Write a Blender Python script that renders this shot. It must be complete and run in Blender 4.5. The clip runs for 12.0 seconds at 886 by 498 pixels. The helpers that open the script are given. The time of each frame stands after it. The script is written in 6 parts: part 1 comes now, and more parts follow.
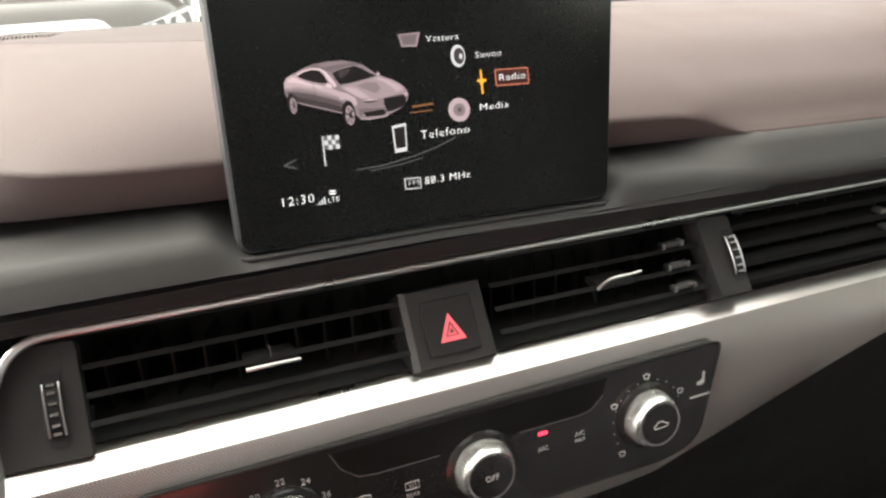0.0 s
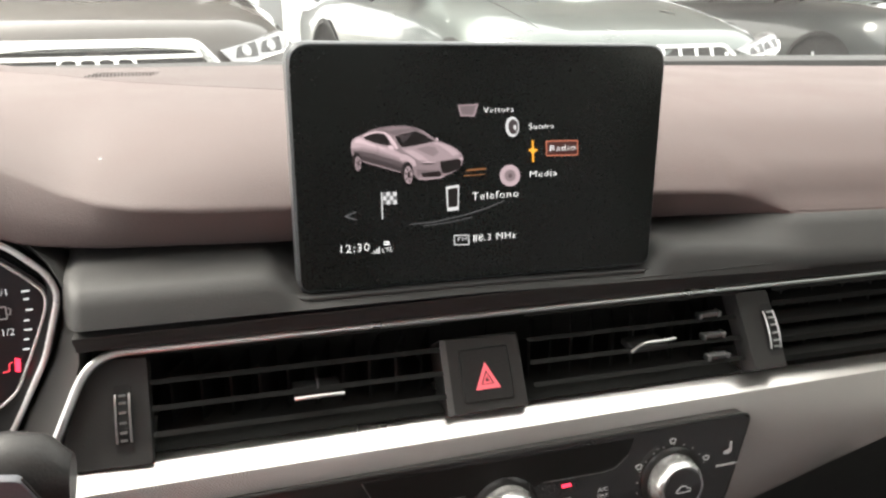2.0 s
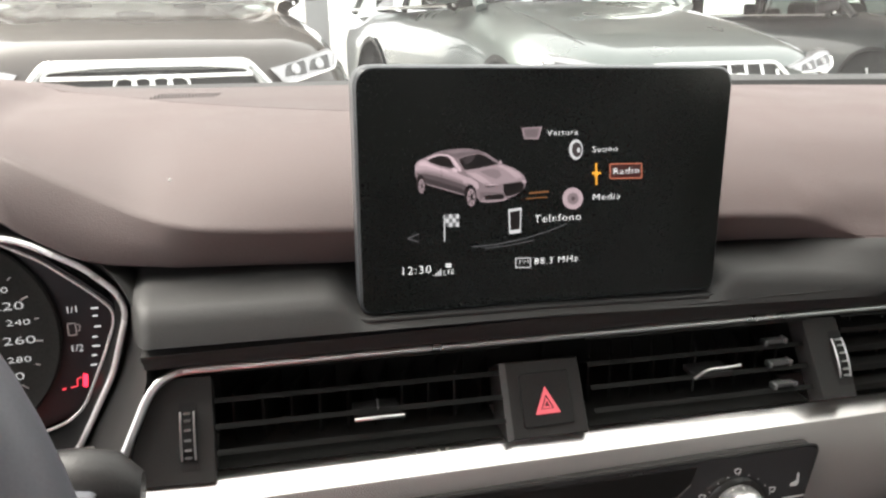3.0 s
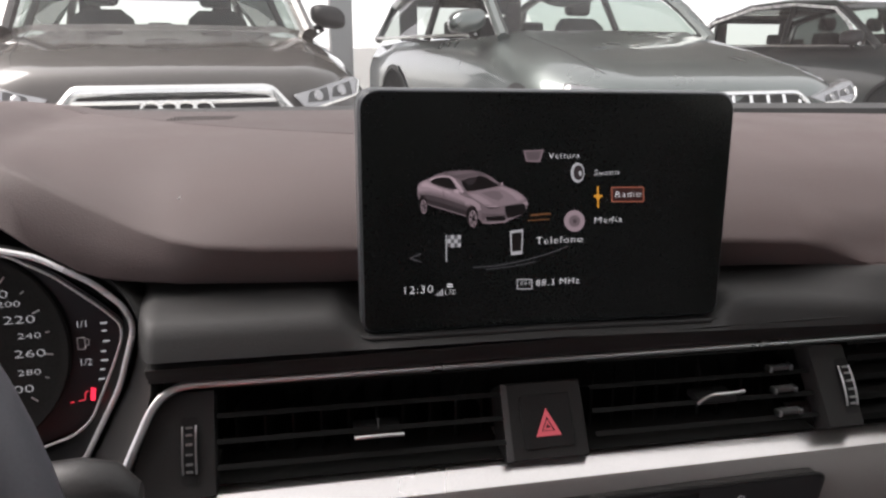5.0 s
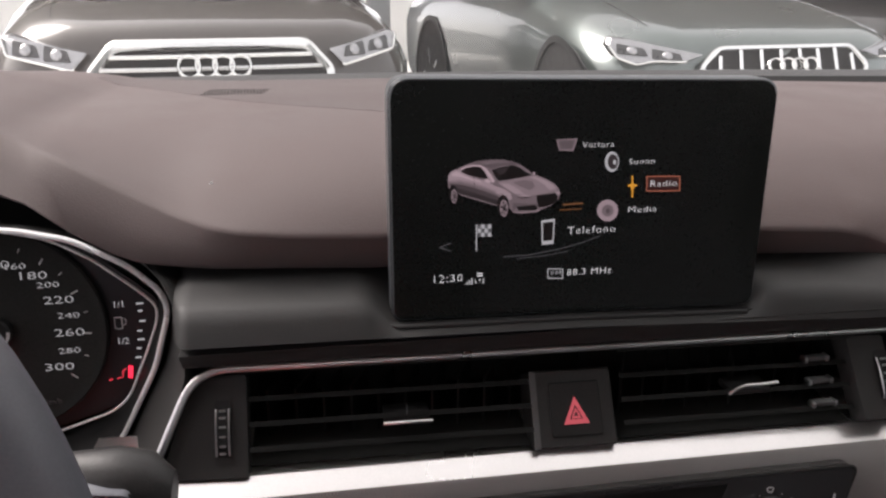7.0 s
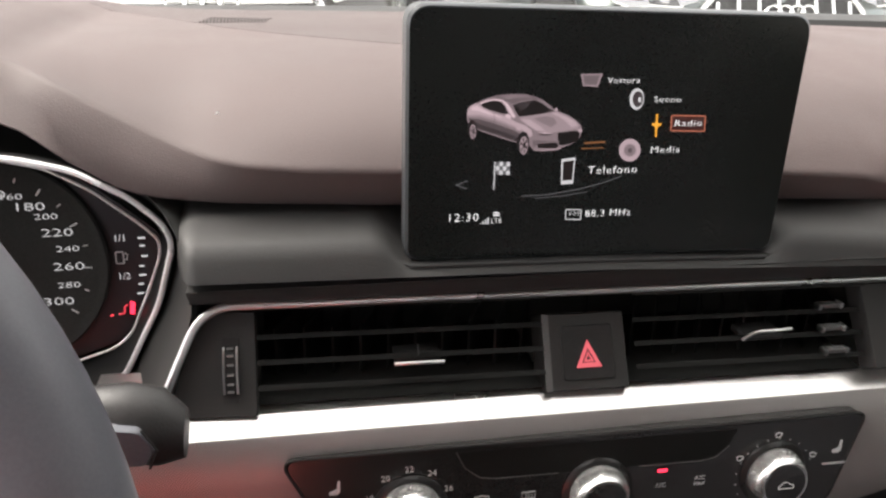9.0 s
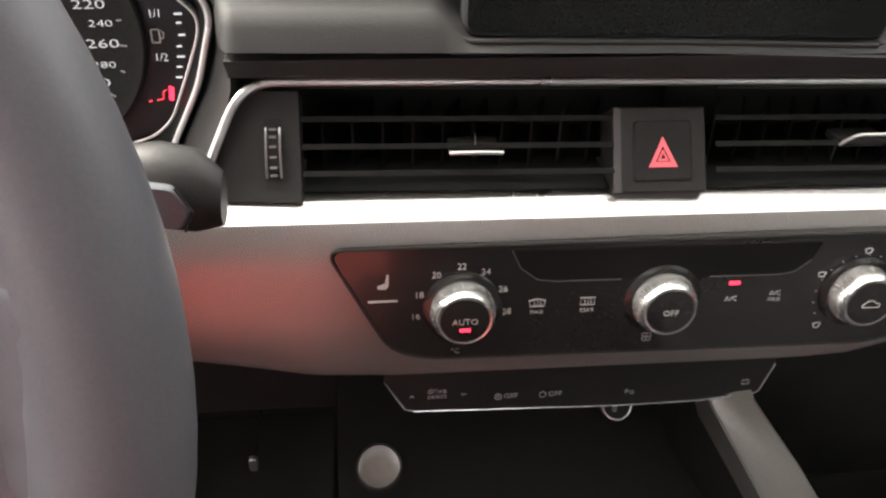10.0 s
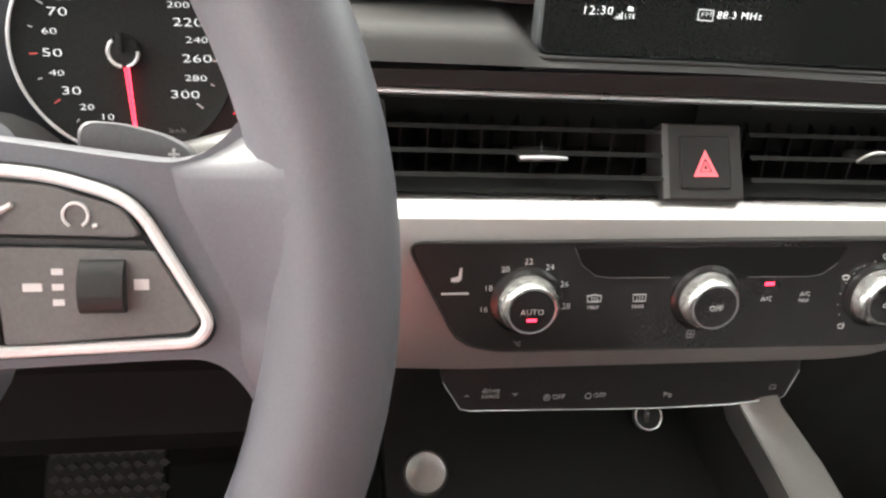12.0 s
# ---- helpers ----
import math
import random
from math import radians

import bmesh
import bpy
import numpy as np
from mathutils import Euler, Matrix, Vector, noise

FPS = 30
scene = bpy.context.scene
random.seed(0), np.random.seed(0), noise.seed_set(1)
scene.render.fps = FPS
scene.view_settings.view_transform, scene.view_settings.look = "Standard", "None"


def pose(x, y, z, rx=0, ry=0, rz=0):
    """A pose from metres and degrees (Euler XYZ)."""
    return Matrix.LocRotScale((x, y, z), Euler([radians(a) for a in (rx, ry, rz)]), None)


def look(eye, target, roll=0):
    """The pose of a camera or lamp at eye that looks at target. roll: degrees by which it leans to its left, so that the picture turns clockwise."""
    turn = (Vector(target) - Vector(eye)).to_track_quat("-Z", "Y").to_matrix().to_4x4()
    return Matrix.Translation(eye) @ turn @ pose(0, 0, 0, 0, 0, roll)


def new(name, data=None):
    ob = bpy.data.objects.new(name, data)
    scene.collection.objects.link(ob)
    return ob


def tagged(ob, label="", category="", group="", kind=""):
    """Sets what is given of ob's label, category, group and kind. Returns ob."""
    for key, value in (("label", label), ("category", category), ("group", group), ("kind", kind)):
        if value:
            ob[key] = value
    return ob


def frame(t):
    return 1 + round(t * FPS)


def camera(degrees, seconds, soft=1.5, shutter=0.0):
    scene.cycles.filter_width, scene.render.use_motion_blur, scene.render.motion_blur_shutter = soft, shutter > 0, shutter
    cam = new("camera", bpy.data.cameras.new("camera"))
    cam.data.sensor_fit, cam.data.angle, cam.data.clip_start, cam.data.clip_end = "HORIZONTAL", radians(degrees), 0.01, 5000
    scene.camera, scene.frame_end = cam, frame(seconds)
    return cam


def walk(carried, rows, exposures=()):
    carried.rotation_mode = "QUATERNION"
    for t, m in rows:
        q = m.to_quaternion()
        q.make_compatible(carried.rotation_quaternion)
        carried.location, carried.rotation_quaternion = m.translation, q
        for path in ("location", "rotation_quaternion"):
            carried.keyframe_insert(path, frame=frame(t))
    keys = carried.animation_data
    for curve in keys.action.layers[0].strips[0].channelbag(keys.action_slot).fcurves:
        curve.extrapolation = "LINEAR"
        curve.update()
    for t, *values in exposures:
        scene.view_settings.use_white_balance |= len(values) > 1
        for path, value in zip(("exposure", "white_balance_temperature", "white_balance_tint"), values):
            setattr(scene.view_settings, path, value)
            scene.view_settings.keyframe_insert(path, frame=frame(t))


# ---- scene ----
cam = camera(60.48, 12.0, soft=2.4)
PATH = [
    # seconds, eye, turn
    (0.0, -0.1221, -0.3043, 1.0115, 69.82, 2.96, -22.76),
    (0.5, -0.1345, -0.3089, 1.0142, 70.34, 1.57, -22.42),
    (1.0, -0.1589, -0.3110, 1.0047, 70.87, -0.75, -21.53),
    (1.5, -0.1534, -0.3178, 1.0103, 70.62, -0.96, -19.78),
    (2.0, -0.1200, -0.3271, 1.0304, 72.20, 0.01, -16.57),
    (2.5, -0.1276, -0.3214, 1.0236, 72.58, -0.60, -14.46),
    (3.0, -0.1285, -0.3229, 1.0330, 73.42, 0.36, -13.39),
    (5.0, -0.1210, -0.3294, 1.0312, 75.44, 0.04, -11.68),
    (5.5, -0.1049, -0.3285, 1.0526, 74.83, 0.41, -12.35),
    (6.0, -0.1263, -0.3376, 1.0479, 76.44, 0.48, -10.88),
    (6.5, -0.1125, -0.3286, 1.0461, 73.95, 0.78, -9.55),
    (7.0, -0.1173, -0.3231, 1.0468, 71.86, 0.14, -8.93),
    (9.0, -0.1290, -0.3120, 1.0402, 67.73, -1.22, -9.56),
    (9.5, -0.1222, -0.3060, 1.0246, 63.70, -1.37, -7.29),
    (10.0, -0.1285, -0.3011, 0.9949, 57.80, -0.97, -5.25),
    (10.5, -0.1252, -0.3005, 0.9645, 55.24, -1.49, -6.21),
    (11.0, -0.1521, -0.3165, 0.9625, 57.62, -1.40, -7.40),
    (11.5, -0.1768, -0.3307, 0.9649, 61.23, -3.14, -7.55),
    (12.0, -0.1824, -0.3406, 0.9737, 64.02, -3.02, -7.41),
]
walk(cam, [(t, pose(x, y, z, rx, ry, rz)) for t, x, y, z, rx, ry, rz in PATH], [(0.0, 2.75, 6900, 6), (1.5, 2.8, 6900, 6), (2.5, 2.65, 6700, 8), (3.2, 2.45, 6700, 8), (5.0, 1.45, 6500, 15), (5.5, 1.7, 6500, 15), (6.0, 1.5, 6500, 15), (7.2, 1.55, 6600, 16), (9.0, 2.35, 6700, 11), (10.5, 3.05, 6900, 8), (11.5, 3.45, 6800, 5), (12.0, 3.4, 6700, 5)])

# ---- light ----
world = bpy.data.worlds.new("overcast_sky")
scene.world = world
world.use_nodes = True
wn = world.node_tree
sky = wn.nodes.new("ShaderNodeTexSky")
sky.sky_type = "NISHITA"
sky.sun_disc = False
sky.sun_elevation, sky.sun_rotation = radians(46), radians(-62)
sky.air_density, sky.dust_density, sky.ozone_density = 0.3, 4.0, 0.3
cloud = wn.nodes.new("ShaderNodeMix")  # an even white cloud cover over the sky
cloud.data_type = "RGBA"
cloud.inputs["Factor"].default_value = 0.7
for node_socket in cloud.inputs:
    if node_socket.name == "A" and node_socket.type == "RGBA":
        wn.links.new(sky.outputs[0], node_socket)
    if node_socket.name == "B" and node_socket.type == "RGBA":
        node_socket.default_value = (5.0, 4.85, 4.7, 1)
for node_socket in cloud.outputs:
    if node_socket.type == "RGBA":
        wn.links.new(node_socket, wn.nodes["Background"].inputs[0])
wn.nodes["Background"].inputs[1].default_value = 0.15
sun = new("sun", bpy.data.lights.new("sun", "SUN"))
sun.data.energy, sun.data.angle, sun.data.color = 1.5, radians(40), (1.0, 0.96, 0.92)
sun.matrix_world = look((-1.5, 0.8, 1.75), (0, 0, 0))

# ---- helpers for meshes ----
def material(name, color, rough=0.5, metal=0.0, grain=0.0, grain_size=900.0, stain=0.12, stain_size=14.0, coat=0.0, spec=0.5, coat_rough=0.05):
    """A worn surface: colour broken at two scales, gloss broken by the larger one, fine relief."""
    m = bpy.data.materials.new(name)
    m.use_nodes = True
    t = m.node_tree
    p = t.nodes["Principled BSDF"]
    p.inputs["Metallic"].default_value = metal
    p.inputs["Coat Weight"].default_value = coat
    p.inputs["Coat Roughness"].default_value = coat_rough
    p.inputs["Specular IOR Level"].default_value = spec
    co = t.nodes.new("ShaderNodeTexCoord")
    big = t.nodes.new("ShaderNodeTexNoise")
    big.inputs["Scale"].default_value, big.inputs["Detail"].default_value = stain_size, 5
    t.links.new(co.outputs["Object"], big.inputs["Vector"])
    fine = t.nodes.new("ShaderNodeTexNoise")
    fine.inputs["Scale"].default_value, fine.inputs["Detail"].default_value = grain_size, 2
    t.links.new(co.outputs["Object"], fine.inputs["Vector"])
    both = t.nodes.new("ShaderNodeMath")
    both.operation = "ADD"
    t.links.new(big.outputs[0], both.inputs[0])
    t.links.new(fine.outputs[0], both.inputs[1])
    ramp = t.nodes.new("ShaderNodeMapRange")
    ramp.inputs["From Min"].default_value, ramp.inputs["From Max"].default_value = 0.7, 1.3
    ramp.inputs["To Min"].default_value, ramp.inputs["To Max"].default_value = 1 - stain, 1 + stain
    t.links.new(both.outputs[0], ramp.inputs["Value"])
    mul = t.nodes.new("ShaderNodeVectorMath")
    mul.operation = "SCALE"
    mul.inputs[0].default_value = color
    t.links.new(ramp.outputs[0], mul.inputs["Scale"])
    t.links.new(mul.outputs[0], p.inputs["Base Color"])
    rr = t.nodes.new("ShaderNodeMapRange")
    rr.inputs["From Min"].default_value, rr.inputs["From Max"].default_value = 0.3, 0.7
    rr.inputs["To Min"].default_value, rr.inputs["To Max"].default_value = max(0.02, rough * 0.88), min(1, rough * 1.12)
    t.links.new(big.outputs[0], rr.inputs["Value"])
    t.links.new(rr.outputs[0], p.inputs["Roughness"])
    if grain:
        b = t.nodes.new("ShaderNodeBump")
        b.inputs["Strength"].default_value, b.inputs["Distance"].default_value = grain, 0.0006
        t.links.new(fine.outputs[0], b.inputs["Height"])
        t.links.new(b.outputs[0], p.inputs["Normal"])
    return m


def glow(name, color, strength=1.0):
    """A backlit mark or a lit picture on a display."""
    m = bpy.data.materials.new(name)
    m.use_nodes = True
    p = m.node_tree.nodes["Principled BSDF"]
    p.inputs["Base Color"].default_value = (0.01, 0.01, 0.01, 1)
    p.inputs["Roughness"].default_value = 0.4
    p.inputs["Emission Color"].default_value = (*color, 1)
    p.inputs["Emission Strength"].default_value = strength
    return m


def pane(name, tint, gloss=0.02, least=0.05, haze=0.0):
    """Thin glass: clear straight through, with a mirror's sheen that grows towards the edge; the last argument mixes in
    scatter to imitate a veil of stray light.
    """
    m = bpy.data.materials.new(name)
    m.use_nodes = True
    t = m.node_tree
    t.nodes.remove(t.nodes["Principled BSDF"])
    tr = t.nodes.new("ShaderNodeBsdfTransparent")
    tr.inputs[0].default_value = (*tint, 1)
    gl = t.nodes.new("ShaderNodeBsdfGlossy")
    gl.inputs["Roughness"].default_value = gloss
    lw = t.nodes.new("ShaderNodeLayerWeight")
    lw.inputs["Blend"].default_value = 0.5
    pw = t.nodes.new("ShaderNodeMath")
    pw.operation = "POWER"
    pw.inputs[1].default_value = 5.0
    t.links.new(lw.outputs["Facing"], pw.inputs[0])
    fr = t.nodes.new("ShaderNodeMath")
    fr.operation = "MULTIPLY_ADD"
    fr.inputs[1].default_value, fr.inputs[2].default_value = 1 - least, least
    t.links.new(pw.outputs[0], fr.inputs[0])
    mx = t.nodes.new("ShaderNodeMixShader")
    t.links.new(fr.outputs[0], mx.inputs[0])
    clear = tr.outputs[0]
    if haze:
        scatter = t.nodes.new("ShaderNodeBsdfTranslucent")
        haze_noise = t.nodes.new("ShaderNodeTexNoise")
        haze_noise.inputs["Scale"].default_value = 6
        amount = t.nodes.new("ShaderNodeMapRange")
        amount.inputs["To Min"].default_value, amount.inputs["To Max"].default_value = haze * 0.6, haze * 1.4
        t.links.new(haze_noise.outputs[0], amount.inputs["Value"])
        haze_mix = t.nodes.new("ShaderNodeMixShader")
        t.links.new(amount.outputs[0], haze_mix.inputs[0])
        t.links.new(clear, haze_mix.inputs[1])
        t.links.new(scatter.outputs[0], haze_mix.inputs[2])
        clear = haze_mix.outputs[0]
    t.links.new(clear, mx.inputs[1])
    t.links.new(gl.outputs[0], mx.inputs[2])
    t.links.new(mx.outputs[0], t.nodes["Material Output"].inputs[0])
    return m


def thing(name, base, label, category, group="", kind=""):
    ob = new(name)
    ob.empty_display_size = 0.02
    ob.location = base
    return tagged(ob, label, category, group, kind)


def base_of(ob):
    v = Vector((0, 0, 0))
    while ob:
        v += ob.location
        ob = ob.parent
    return v


def part(name, bm, mat, parent=None, label="", smooth=True, sharp=35):
    """Links a bmesh, given in the place's metres, as one mesh object under a thing or a part."""
    me = bpy.data.meshes.new(name)
    bmesh.ops.recalc_face_normals(bm, faces=bm.faces)
    bm.to_mesh(me)
    bm.free()
    for p in me.polygons:
        p.use_smooth = smooth
    if smooth:
        me.set_sharp_from_angle(angle=radians(sharp))
    me.materials.append(mat)
    ob = new(name, me)
    if parent:
        ob.parent = parent
        me.transform(Matrix.Translation(-base_of(parent)))
    if label:
        ob["label"] = label
    return ob


def loft(rings, closed=True, caps=True):
    """Skin over rings of equally many points; closed: each ring is a loop."""
    bm = bmesh.new()
    rows = [[bm.verts.new(p) for p in r] for r in rings]
    n = len(rows[0])
    for a, b in zip(rows, rows[1:]):
        for i in range(n if closed else n - 1):
            j = (i + 1) % n
            bm.faces.new((a[i], a[j], b[j], b[i]))
    if closed and caps:
        bm.faces.new(rows[0])
        bm.faces.new(rows[-1])
    return bm


def box(x0, x1, y0, y1, z0, z1, bevel=0.0, seg=2):
    bm = bmesh.new()
    bmesh.ops.create_cube(bm, size=1)
    bmesh.ops.scale(bm, vec=(x1 - x0, y1 - y0, z1 - z0), verts=bm.verts)
    bmesh.ops.translate(bm, vec=((x0 + x1) / 2, (y0 + y1) / 2, (z0 + z1) / 2), verts=bm.verts)
    if bevel:
        bmesh.ops.bevel(bm, geom=bm.edges[:], offset=bevel, segments=seg, affect="EDGES", profile=0.5)
    return bm


def rounded(points, radius, seg=5):
    """A closed outline of 2D points with its corners rounded."""
    out = []
    n = len(points)
    for i in range(n):
        a, b, c = (Vector(points[(i + k) % n]) for k in (-1, 0, 1))
        r = radius[i] if isinstance(radius, (list, tuple)) else radius
        r = min(r, (a - b).length * 0.49, (c - b).length * 0.49)
        p, q = b + (a - b).normalized() * r, b + (c - b).normalized() * r
        for k in range(seg + 1):
            s = k / seg
            out.append(tuple(p * (1 - s) ** 2 + b * 2 * s * (1 - s) + q * s ** 2))
    return out


def prism(outline, place, depth, bevel=0.0):
    """A plate from a 2D outline; place(u, v, w) gives the point, w the height over the plate's face (0) down to -depth."""
    cx = sum(p[0] for p in outline) / len(outline)
    cy = sum(p[1] for p in outline) / len(outline)
    rings = [[place(u, v, -depth) for u, v in outline]]
    if bevel:
        rings.append([place(u, v, -bevel) for u, v in outline])
        far = max(math.hypot(u - cx, v - cy) for u, v in outline)
        s = 1 - bevel / far
        rings.append([place(cx + (u - cx) * s, cy + (v - cy) * s, 0) for u, v in outline])
    else:
        rings.append([place(u, v, 0) for u, v in outline])
    return loft(rings)


def tube(path, radius, sides=8, closed=False, flat=1.0):
    """A round bar along a path of points."""
    pts = [Vector(p) for p in path]
    n = len(pts)
    rings = []
    for i, p in enumerate(pts):
        a = pts[(i - 1) % n] if closed or i else pts[0]
        b = pts[(i + 1) % n] if closed or i < n - 1 else pts[-1]
        d = (b - a).normalized()
        side = d.cross(Vector((0, -0.86, 0.5)))
        side = side.normalized() if side.length > 1e-4 else Vector((1, 0, 0))
        up = side.cross(d).normalized()
        rings.append([p + side * math.cos(t) * radius + up * math.sin(t) * radius * flat for t in (2 * math.pi * k / sides for k in range(sides))])
    if closed:
        rings.append(rings[0])
        bm = loft(rings, caps=False)
        bmesh.ops.remove_doubles(bm, verts=bm.verts, dist=1e-6)
        return bm
    return loft(rings)


def lathe(profile, place, sides=40, knurl=0.0, caps=True):
    """Turns (radius, height) pairs about the axis of place(u, v, w)."""
    rings = []
    for r, h in profile:
        rings.append([place((r - (knurl if k % 2 and r > 0.0125 else 0)) * math.cos(2 * math.pi * k / sides), (r - (knurl if k % 2 and r > 0.0125 else 0)) * math.sin(2 * math.pi * k / sides), h) for k in range(sides)])
    return loft(rings, caps=caps)


def ring(radius, thick, place, height=0.0, sides=48, arc=(0, 360)):
    a0, a1 = radians(arc[0]), radians(arc[1])
    whole = arc[1] - arc[0] >= 360
    n = sides
    pts = [place(radius * math.cos(a0 + (a1 - a0) * k / (n if whole else n - 1)), radius * math.sin(a0 + (a1 - a0) * k / (n if whole else n - 1)), height) for k in range(n)]
    return tube(pts, thick, 6, whole)


def words(text, size, place, u, v, w=0.0, align="CENTER", lift=0.0002, wide=1.0, spin=0.0, spread=1.0):
    """Lettering as thin mesh, standing on the plane of place(), centred on u, v."""
    cu = bpy.data.curves.new("lettering", "FONT")
    cu.body, cu.size, cu.align_x, cu.align_y = text, size, align, "CENTER"
    cu.extrude = lift
    cu.offset = -0.018 * size if spread > 1 else -0.012 * size if spread == 1 else 0.008 * size
    cu.space_character = spread
    cu.resolution_u = 2
    ob = bpy.data.objects.new("lettering", cu)
    scene.collection.objects.link(ob)
    me = bpy.data.meshes.new_from_object(ob.evaluated_get(bpy.context.evaluated_depsgraph_get()))
    bm = bmesh.new()
    bm.from_mesh(me)
    c, s = math.cos(spin), math.sin(spin)
    for x in bm.verts:
        a, b = x.co.x * wide, x.co.y
        x.co = place(u + a * c - b * s, v + a * s + b * c, w + x.co.z)
    bpy.data.objects.remove(ob)
    bpy.data.curves.remove(cu)
    bpy.data.meshes.remove(me)
    return bm


def plane_at(origin, right, up):
    """place(u, v, w) on a plane: u along right, v along up, w out of its face."""
    o, r, p = Vector(origin), Vector(right).normalized(), Vector(up).normalized()
    n = r.cross(p)
    return lambda u, v, w=0.0: o + r * u + p * v + n * w


def joined(*bms):
    out = bmesh.new()
    for b in bms:
        me = bpy.data.meshes.new("piece")
        b.to_mesh(me)
        b.free()
        out.from_mesh(me)
        bpy.data.meshes.remove(me)
    return out


def lerp(table, x):
    """Straight lines between (x, value) pairs."""
    if x <= table[0][0]:
        return table[0][1]
    for (a, p), (b, q) in zip(table, table[1:]):
        if x <= b:
            return p + (q - p) * (x - a) / (b - a)
    return table[-1][1]


def ease(a, b, x):
    s = min(1, max(0, (x - a) / (b - a)))
    return s * s * (3 - 2 * s)


def span(a, b, n):
    return [a + (b - a) * k / (n - 1) for k in range(n)]


# ---- materials ----
SOFT = material("soft_dash_plastic", (0.096, 0.0735, 0.0715), 0.62, grain=0.35, grain_size=1400, stain=0.06, spec=0.35)
DARK = material("dark_dash_plastic", (0.031, 0.0306, 0.030), 0.5, grain=0.3, grain_size=1600, stain=0.1, spec=0.35)
BLACK = material("black_satin_plastic", (0.025, 0.025, 0.025), 0.5, grain=0.15, stain=0.15, spec=0.25)
PIANO = material("glossy_black_lacquer", (0.021, 0.0203, 0.0198), 0.22, stain=0.05, coat=0.3)
GLASSY = material("black_display_glass", (0.0130, 0.0155, 0.0145), 0.16, stain=0.1)
CHROME = material("chrome", (0.80, 0.80, 0.80), 0.22, 1.0, stain=0.05)
SATIN = material("satin_chrome", (0.62, 0.62, 0.62), 0.3, 1.0, stain=0.06)
LEATHER = material("smooth_black_leather", (0.118, 0.118, 0.134), 0.42, grain=0.04, grain_size=1100, stain=0.08, spec=0.45)
PAINTED = material("white_print", (0.6, 0.6, 0.6), 0.5, stain=0.04)
GREYPRINT = material("grey_print", (0.26, 0.26, 0.27), 0.5, stain=0.04)
REDPRINT = material("red_print", (0.75, 0.10, 0.10), 0.45, stain=0.05)
RED_LED = glow("red_light", (1.0, 0.03, 0.07), 0.6)
RED_MARK = glow("dim_red_light", (0.9, 0.05, 0.08), 0.25)
LIT_WHITE = glow("lit_white", (0.9, 0.9, 0.92), 0.27)
LIT_GREY = glow("lit_grey", (0.5, 0.5, 0.52), 0.25)
LIT_DIM = glow("lit_dim_grey", (0.25, 0.25, 0.27), 0.085)
LIT_AMBER = glow("lit_amber", (1.0, 0.45, 0.05), 0.20)
BEZEL = material("bright_bezel_chrome", (0.92, 0.92, 0.92), 0.28, 0.3, stain=0.04)
LIT_ORANGE = glow("lit_orange", (0.75, 0.24, 0.15), 0.13)
CARPET = material("dark_carpet", (0.012, 0.012, 0.012), 0.95, grain=0.8, grain_size=700)
HEADLINER = material("grey_headliner", (0.42, 0.40, 0.38), 0.9, grain=0.3)
RED_REFLECTED = material("red_reflection_cloth", (0.82, 0.16, 0.14), 0.8, grain=0.3)
SIDEGLASS = pane("light_stopping_side_glass", (0.22, 0.24, 0.22))
# Scatter in the glass stands in for the milky veil over the view.
WINDSHIELD = pane("windscreen_glass", (0.93, 0.96, 0.94), haze=0.014)


def silver_inlay():
    """Silver lacquer over a fine square weave."""
    m = material("silver_inlay", (0.37, 0.345, 0.335), 0.36, 0.6, stain=0.05)
    t = m.node_tree
    p = t.nodes["Principled BSDF"]
    co = t.nodes["Texture Coordinate"]
    ch = t.nodes.new("ShaderNodeTexChecker")
    ch.inputs["Scale"].default_value = 1250
    t.links.new(co.outputs["Object"], ch.inputs["Vector"])
    mul = t.nodes["Vector Math"]
    weave = t.nodes.new("ShaderNodeMapRange")
    weave.inputs["To Min"].default_value, weave.inputs["To Max"].default_value = 0.72, 1.16
    t.links.new(ch.outputs["Fac"], weave.inputs["Value"])
    both = t.nodes.new("ShaderNodeVectorMath")
    both.operation = "SCALE"
    t.links.new(mul.outputs[0], both.inputs[0])
    t.links.new(weave.outputs[0], both.inputs["Scale"])
    t.links.new(both.outputs[0], p.inputs["Base Color"])
    b = t.nodes.new("ShaderNodeBump")
    b.inputs["Strength"].default_value, b.inputs["Distance"].default_value = 0.5, 0.0003
    t.links.new(ch.outputs["Fac"], b.inputs["Height"])
    t.links.new(b.outputs[0], p.inputs["Normal"])
    return m


VENTBLACK = material("matt_black_vent_plastic", (0.0250, 0.0255, 0.0245), 0.7, stain=0.2, spec=0.12)
CONSOLE = material("matt_black_console_plastic", (0.011, 0.0112, 0.0106), 0.6, grain=0.2, stain=0.25, spec=0.15)
KNOB = material("knurled_bright_metal", (0.80, 0.80, 0.79), 0.24, 0.9, stain=0.06)
EDGE_HIGHLIGHT = material("highlit_inlay_edge", (0.82, 0.79, 0.78), 0.3, 0.9, stain=0.04)
RAIL = material("brushed_rail_lacquer", (0.27, 0.26, 0.25), 0.38, 0.7, stain=0.08)
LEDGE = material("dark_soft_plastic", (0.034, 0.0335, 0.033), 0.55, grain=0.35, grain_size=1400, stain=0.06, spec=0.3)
SILVER = silver_inlay()
DEEP = material("deep_black_plastic", (0.0105, 0.0107, 0.0102), 0.6, stain=0.15, spec=0.15)

# ---- dashboard ----
dash = thing("dashboard", (0, 0.1, 0.6), "grey soft-touch car dashboard with a silver inlay under the windscreen", "dashboard")


